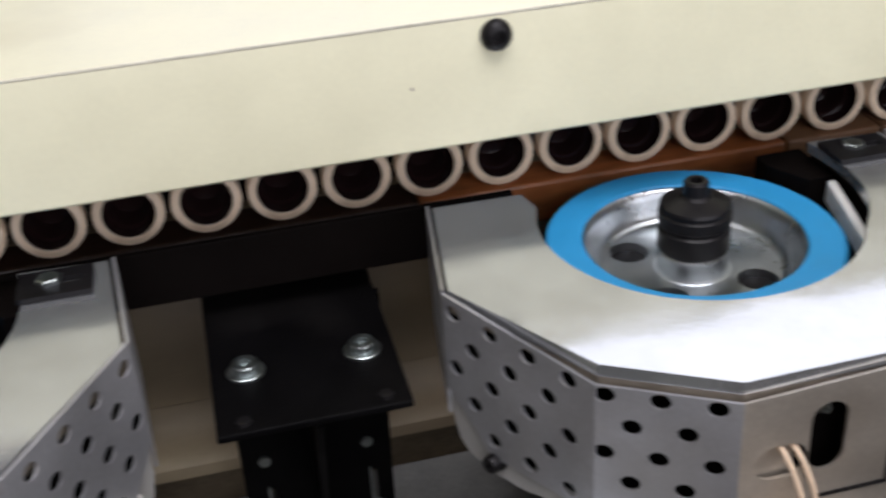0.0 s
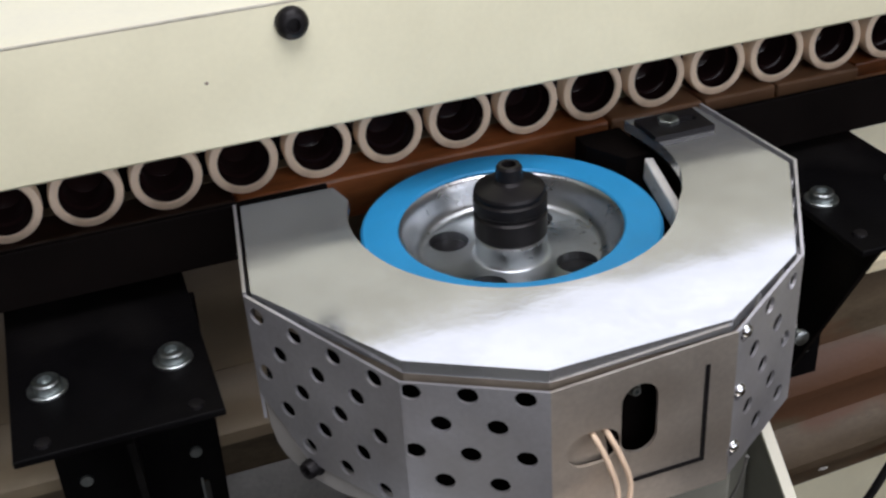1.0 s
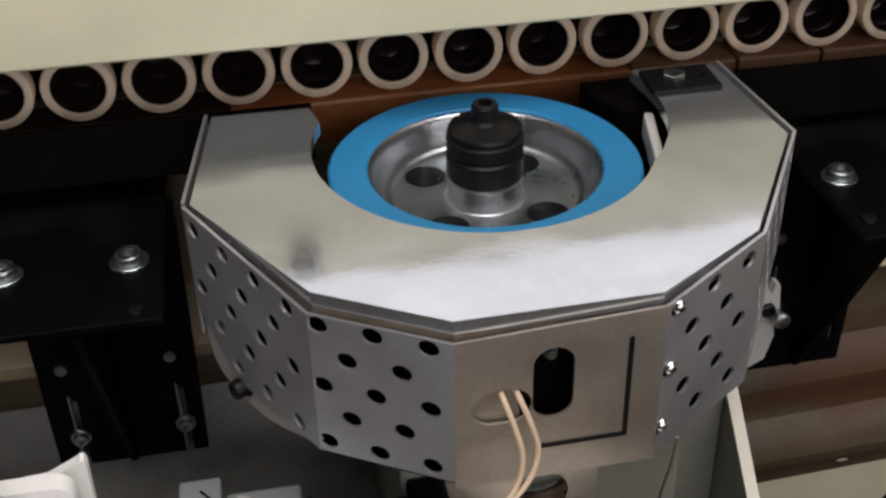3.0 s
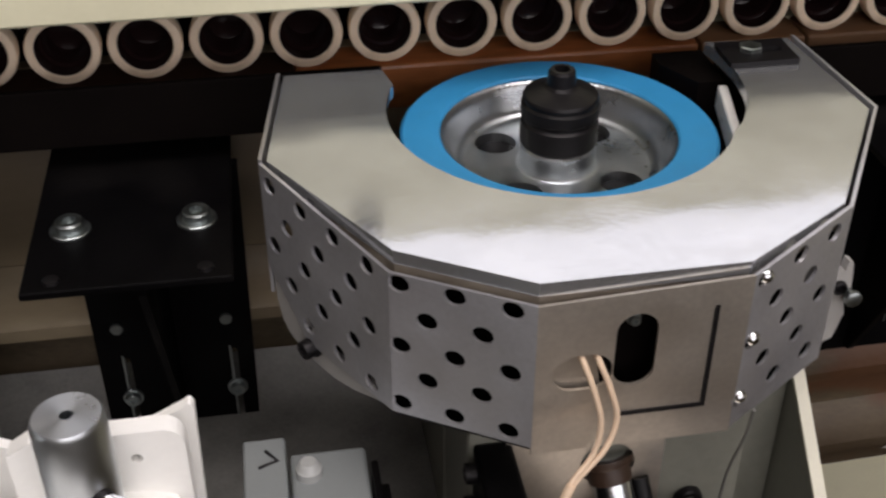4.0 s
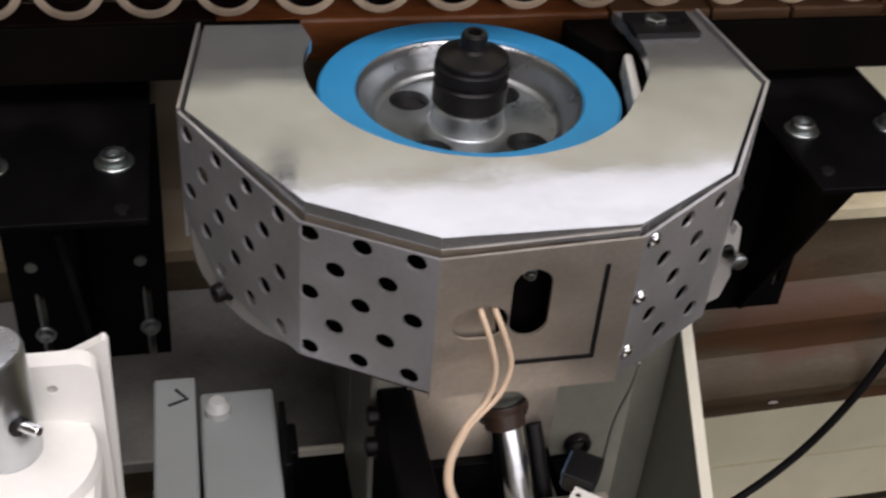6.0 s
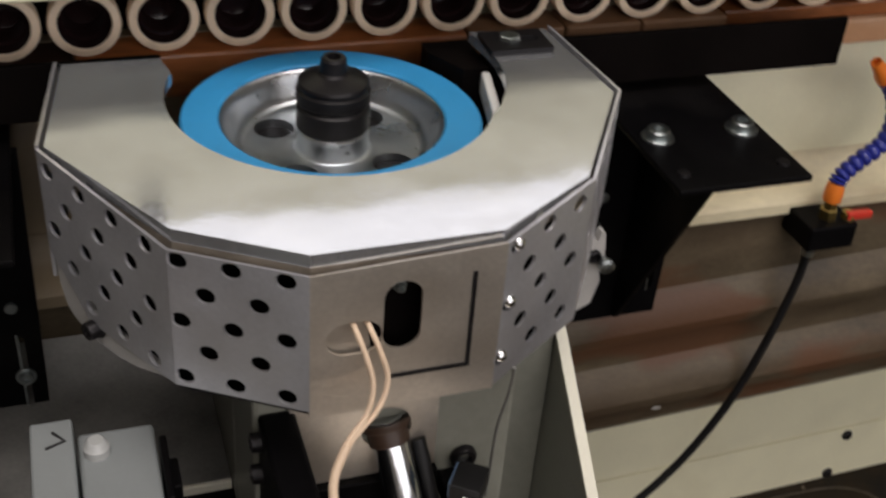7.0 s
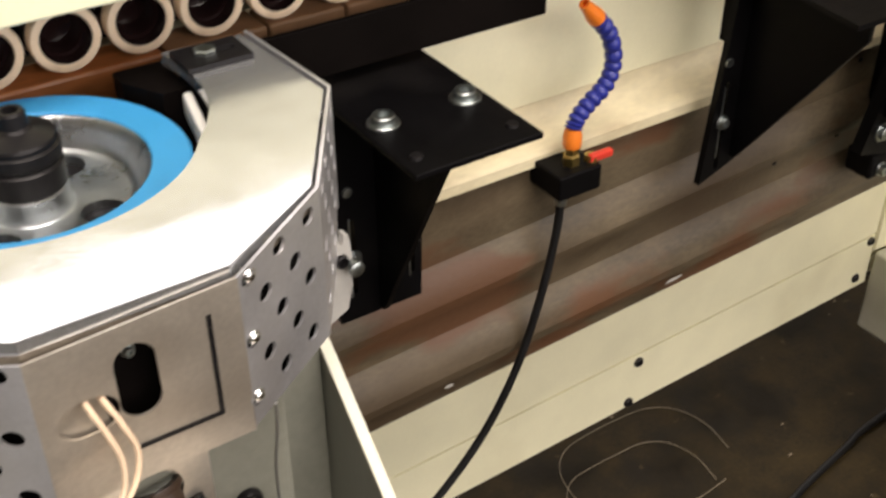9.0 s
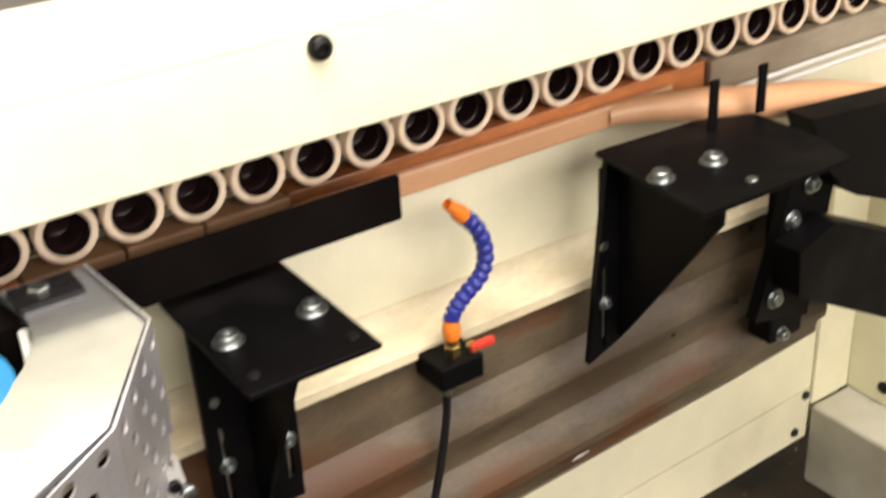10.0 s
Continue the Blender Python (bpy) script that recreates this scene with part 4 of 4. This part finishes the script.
# ---- white casting with steel posts ----
cast = thing("white_casting", "white painted casting with a rounded boss and raised wings", "casting", (-0.1895, -0.255, 0))
part("block", box(-0.075, 0.024, -0.085, 0.0100, 0.900, 0.9505, 0.005), WHITE_PAINT, cast)
part("boss", lathe([(0, 0.9505), (0.0245, 0.9505), (0.0235, 0.9540), (0.0180, 0.9562), (0.0135, 0.9570), (0, 0.9570)], 40), WHITE_PAINT, cast, smooth=40)
flat = Matrix(((1, 0, 0, 0), (0, 0, -1, 0), (0, 1, 0, 0), (0, 0, 0, 1)))
corner = [(0.0255 - 0.006 + 0.006 * math.cos(radians(a)), 0.9720 + 0.006 * math.sin(radians(a))) for a in range(0, 91, 15)]
bm = sheet([(-0.020, 0.90), (0.0255, 0.90), *corner, (-0.014, 0.9780), (-0.020, 0.9740)], [circle(0.0125, 0.9690, 0.0016, 12)], 0.006, Matrix.Translation((0, 0.0100, 0)) @ flat)
part("web", bm, WHITE_PAINT, cast, "upright white web behind the post")
for side in (1, -1):
    wing = [(0.010, 0.90), (0.0262, 0.90), (0.0280, 0.9750), (0.0274, 0.9765), (0.0264, 0.9768), (0.0252, 0.9758), (0.0165, 0.9712), (0.010, 0.9708)]
    bm = sheet([(side * x, z) for x, z in wing][::side], [], 0.0035, Matrix.Translation((0 if side > 0 else -0.001, 0.0205, 0 if side > 0 else -0.006)) @ flat)
    part("wing", bm, WHITE_PAINT, cast, "raised white wing")
part("stand", box(-0.06, 0.01, -0.07, 0.0, 0.0, 0.8995, 0.004), GREY_PAINT, cast)
for x, y, z in ((0.0, 0.0, 0.9572), (-0.040, -0.008, 0.9507)):
    post = thing("steel_post", "turned bright steel post with a centre hole", "post", (-0.1895 + x, -0.255 + y, 0), "steel posts")
    part("post", lathe([(0, z), (0.0093, z), (0.0093, 0.9938), (0.0084, 0.9955), (0.0017, 0.9955), (0.0015, 0.988), (0, 0.988)], 40), ALU, post, smooth=30)
    part("pin", lathe([(0, 0), (0.0016, 0), (0.0016, 0.006), (0.0012, 0.0066), (0, 0.0066)], 12, pose(0.0060, -0.0072, z + 0.016, 0, 84, -35)), CHROME, post, "bright cross pin", 40)
    part("pin_hole", lathe([(0, 0), (0.0030, 0), (0.0030, 0.0008), (0, 0.0008)], 16, pose(0.0055, -0.0073, z + 0.016, 0, 90, -53)), BLACK_OXIDE, post, "dark hole round the pin")

# ---- coolant nozzle and its valve ----
NY = 0.100
noz = thing("coolant_nozzle", "blue jointed coolant nozzle with orange ends on a valve", "coolant nozzle", (0, NY, 0))
way = smooth_path([(0.4075, -0.004, 0.770), (0.411, -0.003, 0.7765), (0.4235, -0.002, 0.787), (0.439, -0.001, 0.797), (0.4455, 0, 0.8145), (0.4385, 0, 0.838), (0.425, 0, 0.8535)], 5)
for i in range(0, len(way) - 2, 2):
    a, b = way[i], way[min(i + 2, len(way) - 1)]
    m = Matrix.Translation(a) @ (b - a).to_track_quat("Z", "Y").to_matrix().to_4x4()
    ln = (b - a).length
    part("segment", lathe([(0, 0), (0.0050, 0), (0.0066, ln * 0.25), (0.0070, ln * 0.55), (0.0060, ln * 0.9), (0.0046, ln * 1.05), (0, ln * 1.05)], 20, m), HOSE_BLUE, noz, smooth=50)
a, b = way[-2], Vector((0.4125, -0.001, 0.867))
m = Matrix.Translation(way[-1]) @ (b - way[-1]).to_track_quat("Z", "Y").to_matrix().to_4x4()
ln = (b - way[-1]).length
part("tip", lathe([(0, -0.002), (0.0068, -0.002), (0.0068, 0.004), (0.0055, 0.008), (0.0042, ln), (0.0030, ln), (0.0028, ln - 0.004), (0, ln - 0.004)], 20, m), ORANGE, noz, "orange nozzle tip", 40)
part("collar", lathe([(0, 0.7555), (0.0068, 0.7555), (0.0072, 0.758), (0.0072, 0.765), (0.0058, 0.771), (0, 0.771)], 20, pose(0.4075, -0.004, 0)), ORANGE, noz, "orange collar", 40)
part("brass_fitting", lathe([(0, 0.7405), (0.0068, 0.7405), (0.0068, 0.748), (0.0052, 0.749), (0.0052, 0.7555), (0, 0.7555)], 6, pose(0.4075, -0.004, 0)), BRASS, noz, "brass fitting")
blk = part("valve_block", box(0.387, 0.427, -0.018, 0.0195, 0.7195, 0.7403, 0.0015), BLACK_PAINT, noz, "black valve block")
part("lever", box(-0.004, 0.019, -0.003, 0.003, -0.003, 0.003, 0.0012), RED, noz, "red valve lever").matrix_local = pose(0.424, -0.010, 0.7435, 0, 4, 4)
part("lever_hub", lathe([(0, 0), (0.0055, 0), (0.005, 0.005), (0, 0.006)], 16, pose(0.4235, -0.008, 0.7404)), BRASS, noz, smooth=40)
part("hose_ferrule", lathe([(0, 0.707), (0.0048, 0.707), (0.0052, 0.7178), (0, 0.7178)], 16, pose(0.400, -0.004, 0)), ZINC, noz, smooth=40)
hose = tube(smooth_path([(0.400, -0.004, 0.712), (0.3965, -0.005, 0.68), (0.383, -0.006, 0.622), (0.362, -0.006, 0.559), (0.328, -0.006, 0.499), (0.278, -0.006, 0.447), (0.23, -0.006, 0.42), (0.15, -0.006, 0.405), (0.05, 0.0, 0.40)], 8), 0.0034, 12)
part("hose", hose, RUBBER, noz, "thin black rubber hose", 60)

# ---- conduits by the far bracket ----
for z, y in ((0.862, 0.1165), (0.8705, 0.1175)):
    c = thing("conduit", "thin pale conduit along the bar under the rollers", "conduit", group="conduits")
    part("conduit", tube(smooth_path([(0.73, y, z), (0.9, y, z + 0.001), (1.42, y, z - 0.001)], 6), 0.0024, 10), WHITE_PAINT, c, smooth=60)

# ---- floor clutter ----
random.seed(4)
for cx, cy, r in ((0.79, 0.34, 0.10), (0.75, 0.30, 0.085)):
    loop = thing("wire_loop", "thin pale wire lying in a loop on the floor", "wire", (cx, cy, 0.0018), "wire loops")
    pts = [(r * math.cos(radians(a)) * 1.25, r * math.sin(radians(a)) + 0.01 * math.sin(radians(3 * a)), 0.0) for a in range(-20, 330, 25)]
    part("wire", tube(smooth_path(pts, 5), 0.0007, 6), material("pale_wire", (0.24, 0.20, 0.14), 0.5), loop, smooth=60)
cable = thing("floor_cable", "black cable lying on the floor", "cable", (0, 0, 0.005))
part("cable", tube(smooth_path([(0.62, 0.05, 0), (0.78, 0.13, 0), (0.90, 0.174, 0), (1.04, 0.203, 0), (1.14, 0.219, 0), (1.6, 0.25, 0)], 8), 0.005, 10), RUBBER, cable, smooth=60)
scrap = bmesh.new()
for _ in range(40):
    x, y, r = random.uniform(0.5, 1.5), random.uniform(0.0, 0.7), random.uniform(0.0008, 0.0042)
    bmesh.ops.create_icosphere(scrap, subdivisions=1, radius=r, matrix=Matrix.Translation((x, y, 0.001)) @ Matrix.Diagonal((1, random.uniform(0.3, 1), 0.3, 1)))
tagged(link("floor_scraps", scrap, material("pale_scraps", (0.20, 0.16, 0.11), 0.7, vary=0.3)), "small pale scraps scattered on the oily floor", "scraps", kind="stuff")
